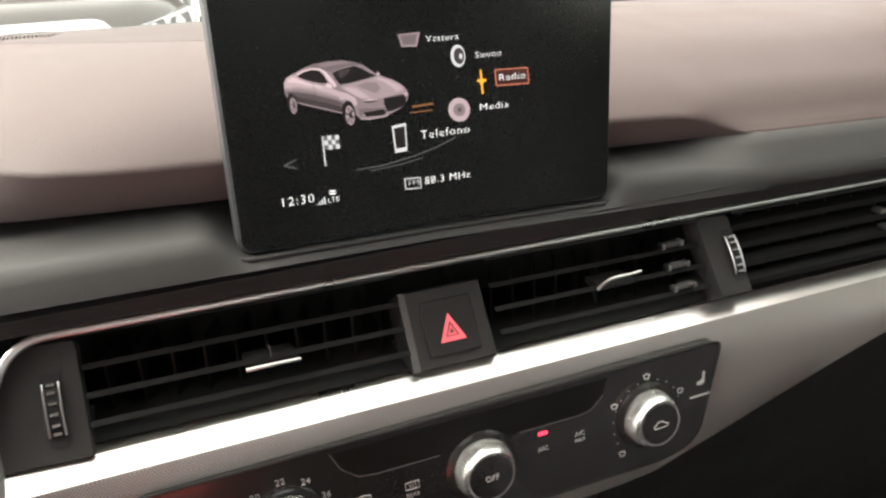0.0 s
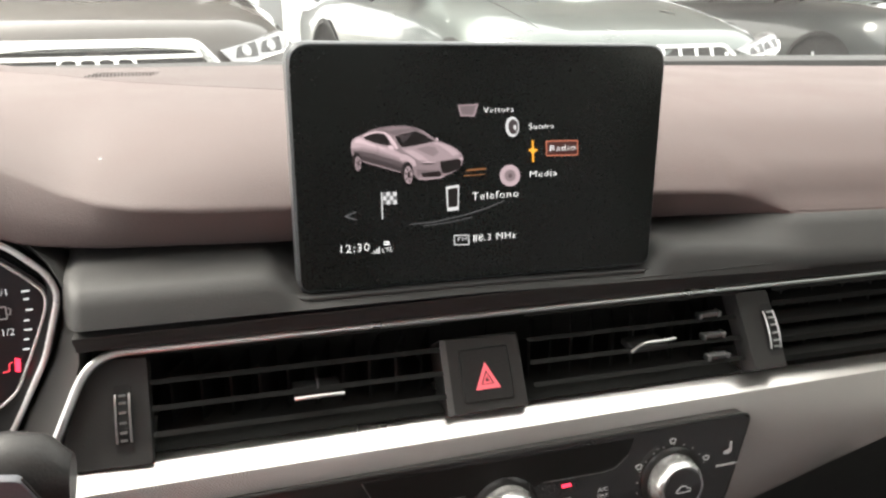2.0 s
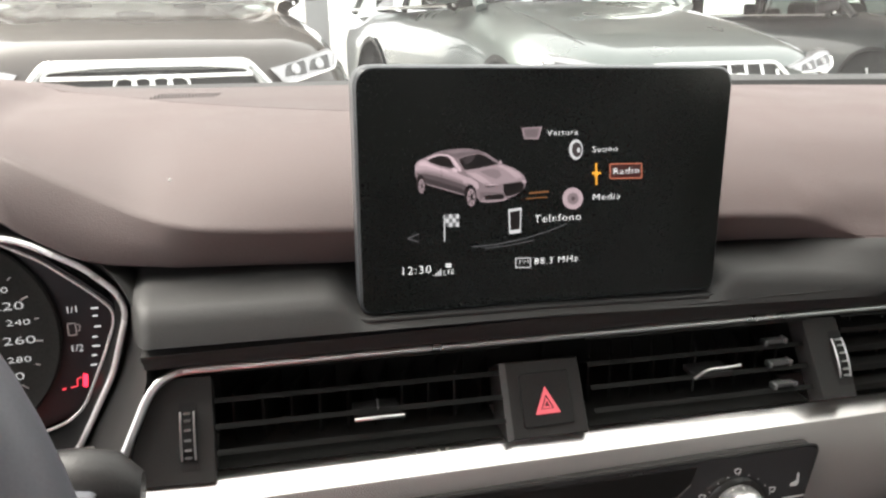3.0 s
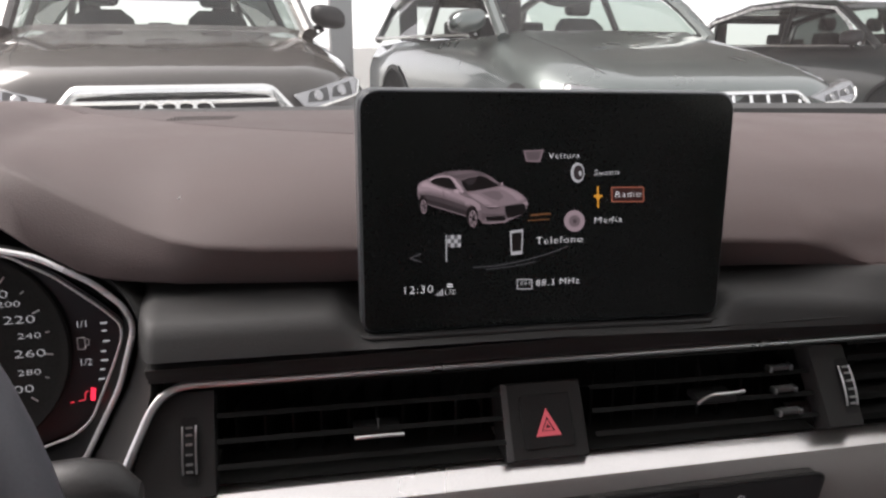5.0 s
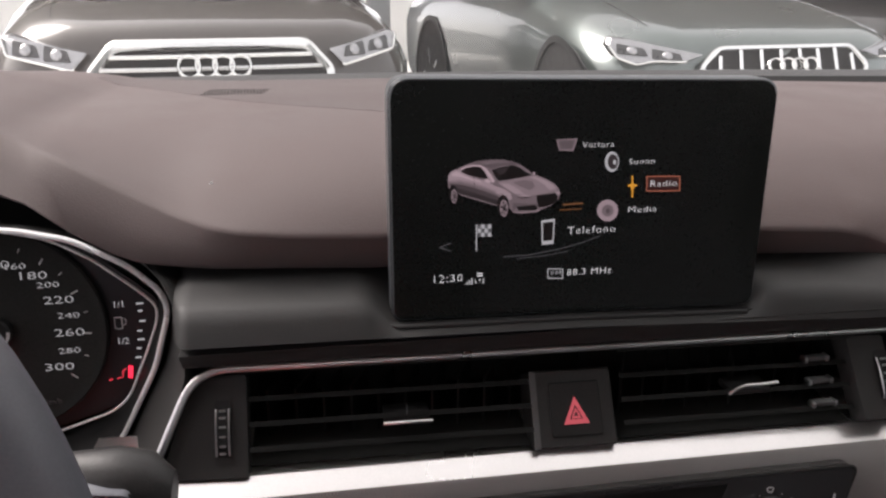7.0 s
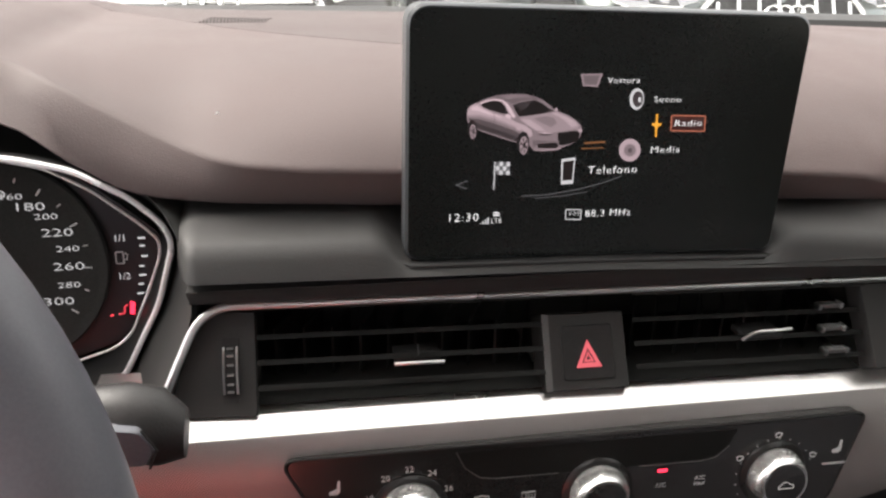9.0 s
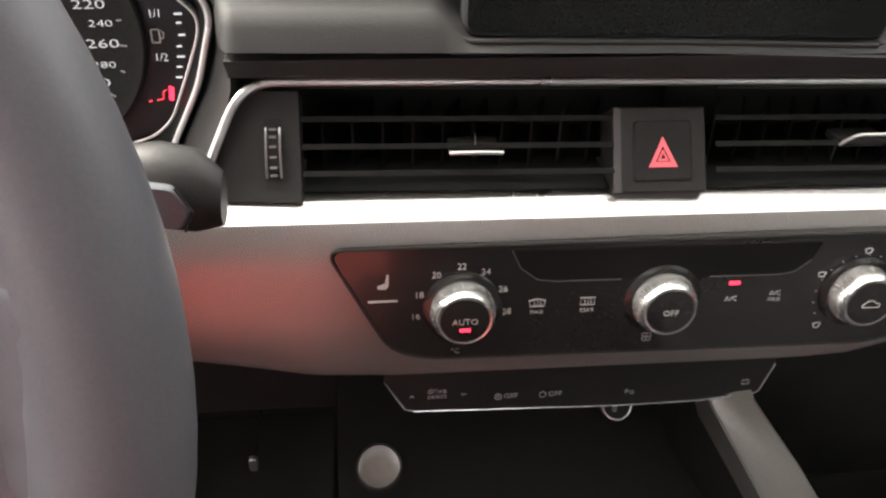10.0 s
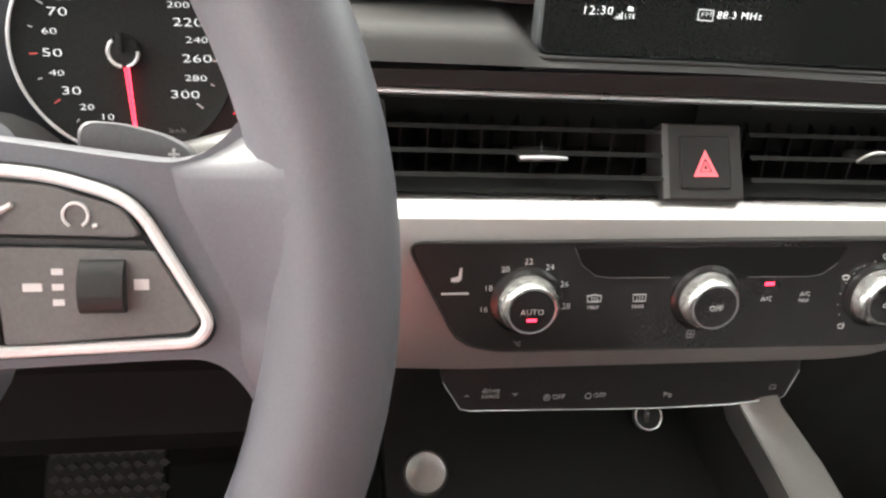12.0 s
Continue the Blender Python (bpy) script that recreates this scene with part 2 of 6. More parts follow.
def hood(x):
    """Height by which the pad is lifted over the instruments."""
    return lerp([(-0.75, 0.0), (-0.56, 0.0), (-0.50, 0.03), (-0.46, 0.05), (-0.40, 0.064), (-0.33, 0.062), (-0.29, 0.052), (-0.2579, 0.040), (-0.2385, 0.0245), (-0.2264, 0.0175), (-0.2064, 0.0055), (-0.19, 0.0), (0.75, 0.0)], x)


CREASE_Y = [(-0.74, 0.095), (-0.33, 0.093), (-0.270, 0.083), (-0.248, 0.067), (-0.228, 0.057), (-0.209, 0.0495), (-0.190, 0.040), (-0.174, 0.031), (-0.159, 0.0264), (-0.134, 0.0248), (0.114, 0.0233), (0.151, 0.0231), (0.166, 0.0215), (0.186, 0.0160), (0.20, 0.0150), (0.74, 0.0150)]
CREASE_Z = [(-0.30, 0.9890), (-0.270, 0.982), (-0.248, 0.9748), (-0.228, 0.9659), (-0.209, 0.9578), (-0.190, 0.9502), (-0.174, 0.9459), (-0.159, 0.9434), (-0.134, 0.9412), (-0.096, 0.9395), (0.0, 0.9380), (0.114, 0.9332), (0.151, 0.9309), (0.166, 0.9275), (0.186, 0.9200), (0.20, 0.9192), (0.74, 0.8999)]
LIP_Y = [(-0.74, 0.060), (-0.30, 0.058), (-0.264, 0.055), (-0.238, 0.047), (-0.217, 0.040), (-0.204, 0.034), (-0.172, 0.029), (0.129, 0.029), (0.164, 0.0265), (0.186, 0.0155), (0.20, 0.0135), (0.74, 0.0135)]
LIP_Z = [(-0.264, 0.958), (-0.238, 0.941), (-0.217, 0.931), (-0.204, 0.929), (-0.172, 0.9267), (-0.097, 0.9231), (0.0, 0.9222), (0.129, 0.9186), (0.164, 0.9177), (0.186, 0.9185), (0.20, 0.9175), (0.74, 0.8982)]


def crease(x):
    z = lerp(CREASE_Z, x) if x > -0.27 else 0.982 + (max(0.985, 0.9265 + hood(x) + 0.014) - 0.985) * 0.85
    return lerp(CREASE_Y, x), z


def lip_line(x):
    return lerp(LIP_Y, x), lerp(LIP_Z, x) if x > -0.264 else 0.9265 + hood(x) - 0.0117


def pad_parts(x):
    """The dashboard's section at x: the pad from the windscreen to its lip, and the ledge under it."""
    k = 1 - ease(0.125, 0.20, x)
    lip = 0.9265 + hood(x)
    high = max(0.985, lip + 0.014)
    near = 1 - ease(0.086, 0.104, abs(x))
    far = 0.40 - 0.10 * (x / 0.75) ** 2 - 0.02 * max(0, -x)
    dz = -0.036 * x if x > 0 else -0.012 * x
    back = 0.03 * (max(0, -0.183 - x) / 0.01) ** 2
    e = 1 - ease(-0.26, -0.10, x)  # beside the instruments the pad falls away in a longer slope
    top = [(far + 0.05, 0.962), (far, 0.9775), (0.31, 0.983), (0.22, 0.985), (0.14, 0.981 - 0.001 * e), (0.095 + 0.015 * e, 0.9745 - 0.001 * e), (0.070 + 0.014 * e, 0.9675 - 0.004 * e), (0.052 + 0.010 * e, 0.9595 - 0.005 * e), (0.037 + 0.006 * e, 0.9505 - 0.004 * e), (0.0265, 0.9425 - 0.003 * e)]
    a = [(0.0228, 0.9365), (0.0250, 0.9265), (0.0400, 0.9200), (0.0300, 0.9178), (0.0180, 0.9155), (0.0080, 0.9138), (0.0030, 0.9120), (-0.0010, 0.9068), (-0.0050, 0.8985)]
    b = [(0.0230, 0.9345), (0.0180, 0.9300), (0.0130, 0.9250), (0.0080, 0.9195), (0.0035, 0.9145), (-0.0010, 0.9095), (-0.0045, 0.9055), (-0.0060, 0.9010), (-0.0055, 0.8985)]
    low = [(p[0] * k + q[0] * (1 - k), p[1] * k + q[1] * (1 - k)) for p, q in zip(a, b)]
    low = [(y, z - near * (0.0105 if 3 <= i <= 6 else 0.0055 if i == 7 else 0)) for i, (y, z) in enumerate(low)]

    def lifted(y, z):
        return z if z < 0.9265 else lip + (z - 0.9265) * (high - lip) / (0.985 - 0.9265)
    skin = [(y, (lifted(y, z) if y < 0.3 else z + (lifted(y, z) - z) * 0.5) + dz * (1 if i > 6 else 0.6)) for i, (y, z) in enumerate(top + low[:2])]
    # the skin runs to a crease, under which a face tucks back to the lip
    fold = crease(x)
    cut = []
    for p, q in zip(skin, skin[1:]):
        if p[1] <= fold[1] and p[0] < 0.2:
            break
        cut.append(p)
    while len(cut) > 2 and cut[-1][0] < fold[0] + 0.004:
        cut.pop()
    cut.append(fold)
    reach = [0.0]
    for p, q in zip(cut, cut[1:]):
        reach.append(reach[-1] + math.hypot(q[0] - p[0], q[1] - p[1]))
    ys, zs = list(zip(reach, [p[0] for p in cut])), list(zip(reach, [p[1] for p in cut]))
    steps = [reach[-1] * (1 - (1 - k / 21) ** 1.5) for k in range(22)]
    pad = [(x, lerp(ys, d), lerp(zs, d)) for d in steps]
    edge_y, edge_z = lip_line(x)
    mid_y, mid_z = (fold[0] + edge_y) / 2 + 0.0006, (fold[1] + edge_z) / 2
    back_y, back_z = pad[-2][1], pad[-2][2]
    run = max(0.004, math.hypot(back_y - fold[0], back_z - fold[1]))
    soft = min(0.0035, run * 0.5)
    pad[-1] = (x, fold[0] + (back_y - fold[0]) * soft / run, fold[1] + (back_z - fold[1]) * soft / run)
    drop = 0.35 * min(0.0045, fold[1] - edge_z)
    pad += [(x, fold[0] + 0.0004, fold[1] - drop * 0.15), (x, fold[0] + (edge_y - fold[0]) * 0.12, fold[1] - drop), (x, mid_y, mid_z), (x, edge_y, edge_z), (x, edge_y + 0.0012, edge_z - 0.0012)]
    pad += [(x, max(0.07, edge_y + 0.012), edge_z - 0.001), (x, 0.40, 0.93)]
    ledge = [(x, y + back, z + dz) for y, z in low[2:]] + [(x, 0.02 + back, 0.897 + dz), (x, 0.06 + back, 0.900 + dz), (x, 0.06 + back, low[2][1] + dz)]
    return pad, ledge


XS = [-0.74, -0.66, -0.58, -0.53] + span(-0.50, -0.19, 32) + span(-0.18, 0.26, 89) + [0.3, 0.36, 0.44, 0.54, 0.64, 0.74]
part("upper_pad", loft([pad_parts(x)[0] for x in XS]), SOFT, dash, "light-catching grey soft-touch pad", sharp=75)
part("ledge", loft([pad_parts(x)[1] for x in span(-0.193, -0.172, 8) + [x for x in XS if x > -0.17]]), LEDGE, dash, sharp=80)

# darker insert along the windscreen, with a small patch of holes, their shade painted as chips
INSERT = material("matt_insert_plastic", (0.086, 0.069, 0.068), 0.7, grain=0.4, grain_size=1600, stain=0.06, spec=0.3)
HOLE = material("shaded_grille_plastic", (0.060, 0.050, 0.049), 0.8, stain=0.1)
INSERT_EDGE = [(-0.30, 0.330), (-0.2473, 0.2712), (-0.190, 0.2033), (-0.136, 0.1720), (-0.084, 0.1480), (0.04, 0.135)]


def pad_height(x, y):
    return lerp([(p[1], p[2]) for p in pad_parts(x)[0][:22]][::-1], y)


rows = []
for x in span(-0.29, 0.04, 23):
    y0 = lerp(INSERT_EDGE, x)
    ys = [y0 + (0.372 - 0.10 * (x / 0.75) ** 2 - 0.02 * max(0, -x) - y0) * k / 8 for k in range(9)]
    rows.append([(x, y0 - 0.001, pad_height(x, y0) - 0.002)] + [(x, y, pad_height(x, y) + (0.0002 if k == 0 else 0.0007)) for k, y in enumerate(ys)] + [(x, ys[-1], pad_height(x, ys[-1]) - 0.004)])
part("insert", loft(rows), INSERT, dash, "matt darker insert along the windscreen")
for i in range(19):
    for j in range(6):
        x, y = -0.198 + 0.0022 * i + 0.0011 * (j % 2) + 0.0006 * j, 0.222 + 0.0058 * (j - 1)
        part("painted_defroster_hole", prism([(x - 0.0006, y - 0.0012), (x + 0.0006, y - 0.0012), (x + 0.0006, y + 0.0012), (x - 0.0006, y + 0.0012)], lambda p, q, w: Vector((p, q, pad_height(p, q) + 0.0010 + w)), 0.002), HOLE, dash)


def sheet(rows, back):
    """Closes an open skin of rows towards the dashboard's inside."""
    return loft([r + [(r[-1][0], back, r[-1][2]), (r[0][0], back, r[0][2])] for r in rows])


def strip_z(x):
    return 0.8831 - 0.018 * x


def strip_y(x):
    return 0.0049 + 0.012 * x


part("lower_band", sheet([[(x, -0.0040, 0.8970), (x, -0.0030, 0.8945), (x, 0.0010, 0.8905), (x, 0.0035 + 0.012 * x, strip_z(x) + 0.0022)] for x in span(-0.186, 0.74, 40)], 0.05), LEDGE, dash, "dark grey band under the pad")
part("inner_carrier", box(-0.72, 0.74, 0.09, 0.36, 0.62, 0.922, 0.004), BLACK, dash)


def strip_path():
    pts = [(x, strip_y(x), strip_z(x)) for x in span(0.74, -0.165, 46)]
    corner = [(-0.165, strip_y(-0.165), strip_z(-0.165)), (-0.181, 0.0035, 0.8868), (-0.1875, -0.0035, 0.8735)]
    for k in range(1, 9):
        s = k / 8
        pts.append(tuple(corner[0][i] * (1 - s) ** 2 + corner[1][i] * 2 * s * (1 - s) + corner[2][i] * s * s for i in range(3)))
    pts += [(-0.1925, -0.0085, 0.8635), (-0.1975, -0.0135, 0.8530)]
    return pts


part("chrome_strip", tube(strip_path(), 0.0020, 10, flat=0.8), SATIN, dash, "thin chrome strip above the vents")

# silver inlay
BOTTOM = [(-0.34, 0.772), (-0.30, 0.770), (-0.225, 0.7655), (-0.19, 0.7585), (-0.16, 0.7515), (-0.12, 0.7492), (0.08, 0.7482), (0.105, 0.7500), (0.125, 0.7560), (0.15, 0.7625), (0.2, 0.7765), (0.24, 0.787), (0.27, 0.795), (0.40, 0.812), (0.74, 0.822)]


def inlay_row(x):
    zt = 0.8358 - 0.018 * x
    zc = min(0.8280 - 0.006 * x, zt - 0.006)
    zb = lerp(BOTTOM, x)
    yt = -0.0090 + 0.022 * x
    zm, zl = zc + (zb - zc) * 0.30, zc + (zb - zc) * 0.92
    return [(x, yt + 0.004, zt - 0.0005), (x, yt, zt), (x, yt - 0.0006, zt - 0.0003), (x, yt - 0.0094, zt - 0.0060), (x, yt - 0.0102, zt - 0.0072), (x, -0.0235 + 0.008 * x, zm), (x, -0.0262, (zm + zl) / 2), (x, -0.0272, zl), (x, -0.0258, zb + 0.0014), (x, -0.0205, zb)]


part("silver_inlay", sheet([inlay_row(x)[3:] for x in span(-0.236, 0.74, 110)], 0.04), SILVER, dash, "silver inlay with a fine woven texture")
# The bevel's windscreen highlight is put into a paler metal than the face.
part("inlay_edge", sheet([[(x, y, z + 0.0001) for x, y, z in inlay_row(x0)[:4]] for x0 in span(-0.236, 0.74, 110)], 0.03), EDGE_HIGHLIGHT, dash, "upper edge with its highlight put into a paler metal")

# underside and knee panels
part("knee_panel", loft([[(x, -0.015, lerp(BOTTOM, x) - 0.001), (x, 0.03, lerp(BOTTOM, x) - 0.010), (x, 0.10, 0.66), (x, 0.16, 0.55), (x, 0.30, 0.55), (x, 0.30, 0.74), (x, 0.05, 0.745)] for x in span(-0.72, -0.15, 24)]), VENTBLACK, dash)
part("glovebox_panel", loft([[(x, -0.016, lerp(BOTTOM, x) - 0.001), (x, -0.004, lerp(BOTTOM, x) - 0.012), (x, 0.03, 0.66), (x, 0.09, 0.52), (x, 0.30, 0.52), (x, 0.30, 0.74), (x, 0.05, 0.745)] for x in span(0.085, 0.73, 30)]), DARK, dash, "dark lower panel on the passenger side")

# ---- vents ----
GREYPLASTIC = material("grey_plastic", (0.10, 0.10, 0.10), 0.4)
VENT = plane_at((0, -0.006, 0.853), (1, 0, 0), (0, 0.6, 1.0))  # u = x, v along the slope


def vent_v(z):
    return (z - 0.853) * math.hypot(1, 0.6)


def slope(x):
    return -0.016 * x


def vent_shell(x0, x1):
    """Black tunnel behind a vent."""
    rings = []
    for x in span(x0, x1, 4):
        s = slope(x)
        rings.append([(x, 0.0040, 0.8800 + s), (x, 0.060, 0.8800 + s), (x, 0.060, 0.8400 + s), (x, -0.0070, 0.8376 + s), (x, -0.0060, 0.8364 + s), (x, 0.064, 0.832 + s), (x, 0.064, 0.884 + s), (x, 0.0060, 0.8818 + s)])
    return loft(rings)


def slat(x0, x1, z, depth=0.0020, thick=0.00035):
    rings = []
    for x in span(x0, x1, 3):
        s = slope(x)
        c = Vector((x, -0.006 + 0.6 * (z - 0.853), z + s))
        rings.append([c + Vector((0, dy, dz)) for dy, dz in ((0, -thick), (0.0006, thick), (depth, thick + 0.001), (depth, -thick + 0.001))])
    return loft(rings)


def tab(x0, x1, z, bend=0.0):
    """The bright lip of a vent's finger tab."""
    path = []
    for k, x in enumerate(span(x0, x1, 13)):
        s = k / 12
        rise = -bend * (1 - min(1, s * 2.6)) ** 2 if bend else 0.0008 * math.sin(math.pi * s)
        path.append((x, -0.0110 + 0.6 * (z - 0.853) - 0.0012 * math.sin(math.pi * s), z + rise + slope(x)))
    return tube(path, 0.0009, 8)


def thumbwheel(parent, u, width, metal):
    """A ribbed roller standing out of its slot."""
    slot = part("slot", prism(rounded([(u - width * 0.62, vent_v(0.8445)), (u + width * 0.62, vent_v(0.8445)), (u + width * 0.62, vent_v(0.8695)), (u - width * 0.62, vent_v(0.8695))], 0.001), lambda a, b, w: VENT(a, b, w + 0.0006 + 0.0012), 0.003), BLACK, parent)
    rings = []
    vc, r = vent_v(0.857), 0.0128
    for k in range(25):
        a = radians(-62 + 124 * k / 24)
        rr = r - (0.0007 if k % 3 == 0 else 0)
        rings.append([VENT(u + s, vc + rr * math.sin(a) * 0.95, 0.0008 + rr * math.cos(a) * 0.22) for s in (-width / 2, -width / 2 + 0.0006, width / 2 - 0.0006, width / 2)] + [VENT(u + width / 2, vc + rr * math.sin(a) * 0.8, -0.004), VENT(u - width / 2, vc + rr * math.sin(a) * 0.8, -0.004)])
    roller = part("roller", loft(rings), BLACK, parent)
    for s in (-1, 1):
        part("bright_edge", tube([VENT(u + s * width * 0.5, vc + r * math.sin(radians(a)) * 0.95, 0.0012 + r * math.cos(radians(a)) * 0.22) for a in range(-60, 61, 10)], 0.00055, 6), metal, roller, "bright metal edge")
    for k in range(6):
        a = radians(-52 + 21 * k)
        part("rib", tube([VENT(u - width * 0.25, vc + r * math.sin(a) * 0.95, 0.0018 + r * math.cos(a) * 0.22), VENT(u + width * 0.25, vc + r * math.sin(a) * 0.95, 0.0018 + r * math.cos(a) * 0.22)], 0.0006, 6), metal, roller)


def air_vent(label, x0, x1, tab_span, tab_bend, vanes):
    v = thing("air_vent", ((x0 + x1) / 2, 0.02, 0.836), label, "air vent", "vents across the dashboard")
    part("shell", vent_shell(x0 - 0.001, x1 + 0.001), VENTBLACK, v)
    for z in (0.8665, 0.8565, 0.8467):
        part("slat", slat(x0, x1, z), DEEP, v)
    n = max(4, int((x1 - x0) / 0.0125))
    for k in range(n):
        x = x0 + (x1 - x0) * (k + 0.5) / n
        part("vane", loft([[(x + (0.0095 if q else 0.0), y, zz + slope(x)) for q, y in ((0, 0.016), (1, 0.036))] + [(x + 0.0010 + (0.0095 if q else 0.0), y, zz + slope(x)) for q, y in ((1, 0.036), (0, 0.016))] for zz in (0.838, 0.8640)]), vanes, v)
    t = part("finger_tab", tab(*tab_span, 0.8563 + 1.15 * tab_bend, tab_bend), SATIN, v, "bright metal lip")
    xm = sum(tab_span) / 2
    part("tab_body", box(xm - 0.011, xm + 0.011, -0.0035, 0.010, 0.8535, 0.8575, 0.001), BLACK, t)
    return v


DIM = material("dusty_black_plastic", (0.016, 0.016, 0.0165), 0.6, stain=0.3, spec=0.2)
VANE = material("uneven_vane_plastic", (1, 1, 1), 0.6, stain=0.3, spec=0.15)
vn = VANE.node_tree
info = vn.nodes.new("ShaderNodeObjectInfo")
skew = vn.nodes.new("ShaderNodeMath")
skew.operation = "POWER"
skew.inputs[1].default_value = 4.0
shade = vn.nodes.new("ShaderNodeMapRange")  # a few vanes are paler than the rest
shade.inputs["To Min"].default_value, shade.inputs["To Max"].default_value = 0.003, 0.04
tone = vn.nodes.new("ShaderNodeCombineColor")
vn.links.new(info.outputs["Random"], skew.inputs[0])
vn.links.new(skew.outputs[0], shade.inputs["Value"])
for channel in tone.inputs:
    vn.links.new(shade.outputs[0], channel)
vn.links.new(tone.outputs[0], vn.nodes["Vector Math"].inputs[0])
left_vent = air_vent("black air vent with bright finger tab beside the wheel", -0.1585, -0.0235, (-0.0965, -0.0735), 0.0, VANE)
right_vent = air_vent("black air vent with bright finger tab beside the hazard switch", 0.0230, 0.1490, (0.0795, 0.1055), 0.0052, VANE)
part("link_pin", tube([(-0.0850, -0.0040, 0.8590), (-0.0850, -0.0020, 0.8640)], 0.0003, 6), GREYPLASTIC, left_vent)
for z in (0.8700, 0.8601, 0.8502):
    part("clip_bar", box(0.1245, 0.1380, -0.0080 + 0.6 * (z - 0.853), -0.004 + 0.6 * (z - 0.853), z - 0.0013 + slope(0.13), z + 0.0011 + slope(0.13), 0.0004), GREYPLASTIC, right_vent)
    part("chrome_clip", box(0.1362, 0.1380, -0.0090 + 0.6 * (z - 0.853), -0.004 + 0.6 * (z - 0.853), z - 0.0014 + slope(0.13), z + 0.0017 + slope(0.13), 0.0005), SATIN, right_vent, "small bright clip between the slats")
    part("chrome_clip", box(0.1240, 0.1260, -0.0090 + 0.6 * (z - 0.853), -0.004 + 0.6 * (z - 0.853), z - 0.0018 + slope(0.13), z + 0.0012 + slope(0.13), 0.0006), SATIN, right_vent, "small bright clip between the slats")

# plates that carry the rollers
plate_l = thing("vent_plate", (-0.175, 0, 0.84), "dark grey plate with a ribbed roller beside the vent", "vent control", "vent rollers")
part("plate", prism(rounded([(-0.1985, vent_v(0.8400)), (-0.1590, vent_v(0.8385)), (-0.1590, vent_v(0.8795)), (-0.1850, vent_v(0.8800))], 0.002), lambda a, b, w: VENT(a, b, w + 0.0012), 0.012, 0.0008), DARK, plate_l)
thumbwheel(plate_l, -0.1702, 0.0058, SATIN)
plate_r = thing("vent_plate", (0.160, 0, 0.84), "dark grey plate with a ribbed roller beside the vent", "vent control", "vent rollers")
part("plate", prism(rounded([(0.1515, vent_v(0.8388)), (0.1722, vent_v(0.8384)), (0.1705, vent_v(0.8765)), (0.1490, vent_v(0.8770))], 0.002), lambda a, b, w: VENT(a, b, w + 0.0016), 0.012, 0.0008), DARK, plate_r)
thumbwheel(plate_r, 0.1668, 0.0062, SATIN)

# ribbed fascia on the passenger side
fascia = thing("ribbed_vent_fascia", (0.45, 0.02, 0.836), "long black ribbed vent fascia on the passenger side", "air vent", "vents across the dashboard")
part("shell", vent_shell(0.172, 0.74), VENTBLACK, fascia)
for z in (0.8715, 0.8625, 0.8535, 0.8445):
    part("slat", slat(0.174, 0.74, z, 0.010, 0.0016), DEEP, fascia)
for k in range(26):
    x = 0.185 + 0.0215 * k
    part("vane", box(x, x + 0.0015, 0.012, 0.03, 0.838 + slope(x), 0.876 + slope(x)), DIM, fascia)
for z in (0.8660, 0.8570):
    part("chrome_clip", box(0.2810, 0.2870, -0.010 + 0.6 * (z - 0.853), -0.003 + 0.6 * (z - 0.853), z - 0.001 + slope(0.28), z + 0.0018 + slope(0.28), 0.0006), SATIN, fascia)

# ---- hazard switch ----
LINEGREY = material("faint_line_print", (0.09, 0.088, 0.085), 0.5)
hazard = thing("hazard_switch", (0, -0.005, 0.838), "dark grey hazard switch block with a red triangle", "switch")
HZ = lambda a, b, w: VENT(a, b, w - 0.0012)
part("block", prism(rounded([(-0.0238, vent_v(0.8392)), (0.0190, vent_v(0.8388)), (0.0188, vent_v(0.8715)), (-0.0230, vent_v(0.8718))], 0.0015), HZ, 0.02, 0.0012), DARK, hazard)
part("chamfer", prism([(-0.0238, vent_v(0.8394)), (-0.0205, vent_v(0.8394)), (-0.0200, vent_v(0.8712)), (-0.0231, vent_v(0.8716))], lambda a, b, w: HZ(a, b, w + 0.0006), 0.002), GREYPLASTIC, hazard)
button = part("button", prism(rounded([(-0.0146, vent_v(0.8435)), (0.0116, vent_v(0.8435)), (0.0116, vent_v(0.8662)), (-0.0142, vent_v(0.8662))], 0.0015), lambda a, b, w: HZ(a, b, w + 0.0012), 0.004, 0.0006), BLACK, hazard)


def triangle(cu, cv, half, high, place, w, width):
    a = [(cu - half, cv), (cu + half, cv), (cu, cv + high)]
    m = (cu, cv + high * 0.36)
    s = 1 - width
    b = [(m[0] + (p[0] - m[0]) * s, m[1] + (p[1] - m[1]) * s) for p in a]
    bm = bmesh.new()
    va = [bm.verts.new(place(*p, w)) for p in a]
    vb = [bm.verts.new(place(*p, w)) for p in b]
    for i in range(3):
        j = (i + 1) % 3
        bm.faces.new((va[i], va[j], vb[j], vb[i]))
    bmesh.ops.solidify(bm, geom=bm.faces[:], thickness=0.0002)
    return bm


part("red_triangle", joined(triangle(-0.0017, vent_v(0.8485), 0.0066, 0.0135, HZ, 0.0017, 0.48), triangle(-0.0017, vent_v(0.8508), 0.0026, 0.0054, HZ, 0.0017, 0.55)), glow("red_sign", (0.85, 0.15, 0.18), 0.20), button, "double red warning triangle")

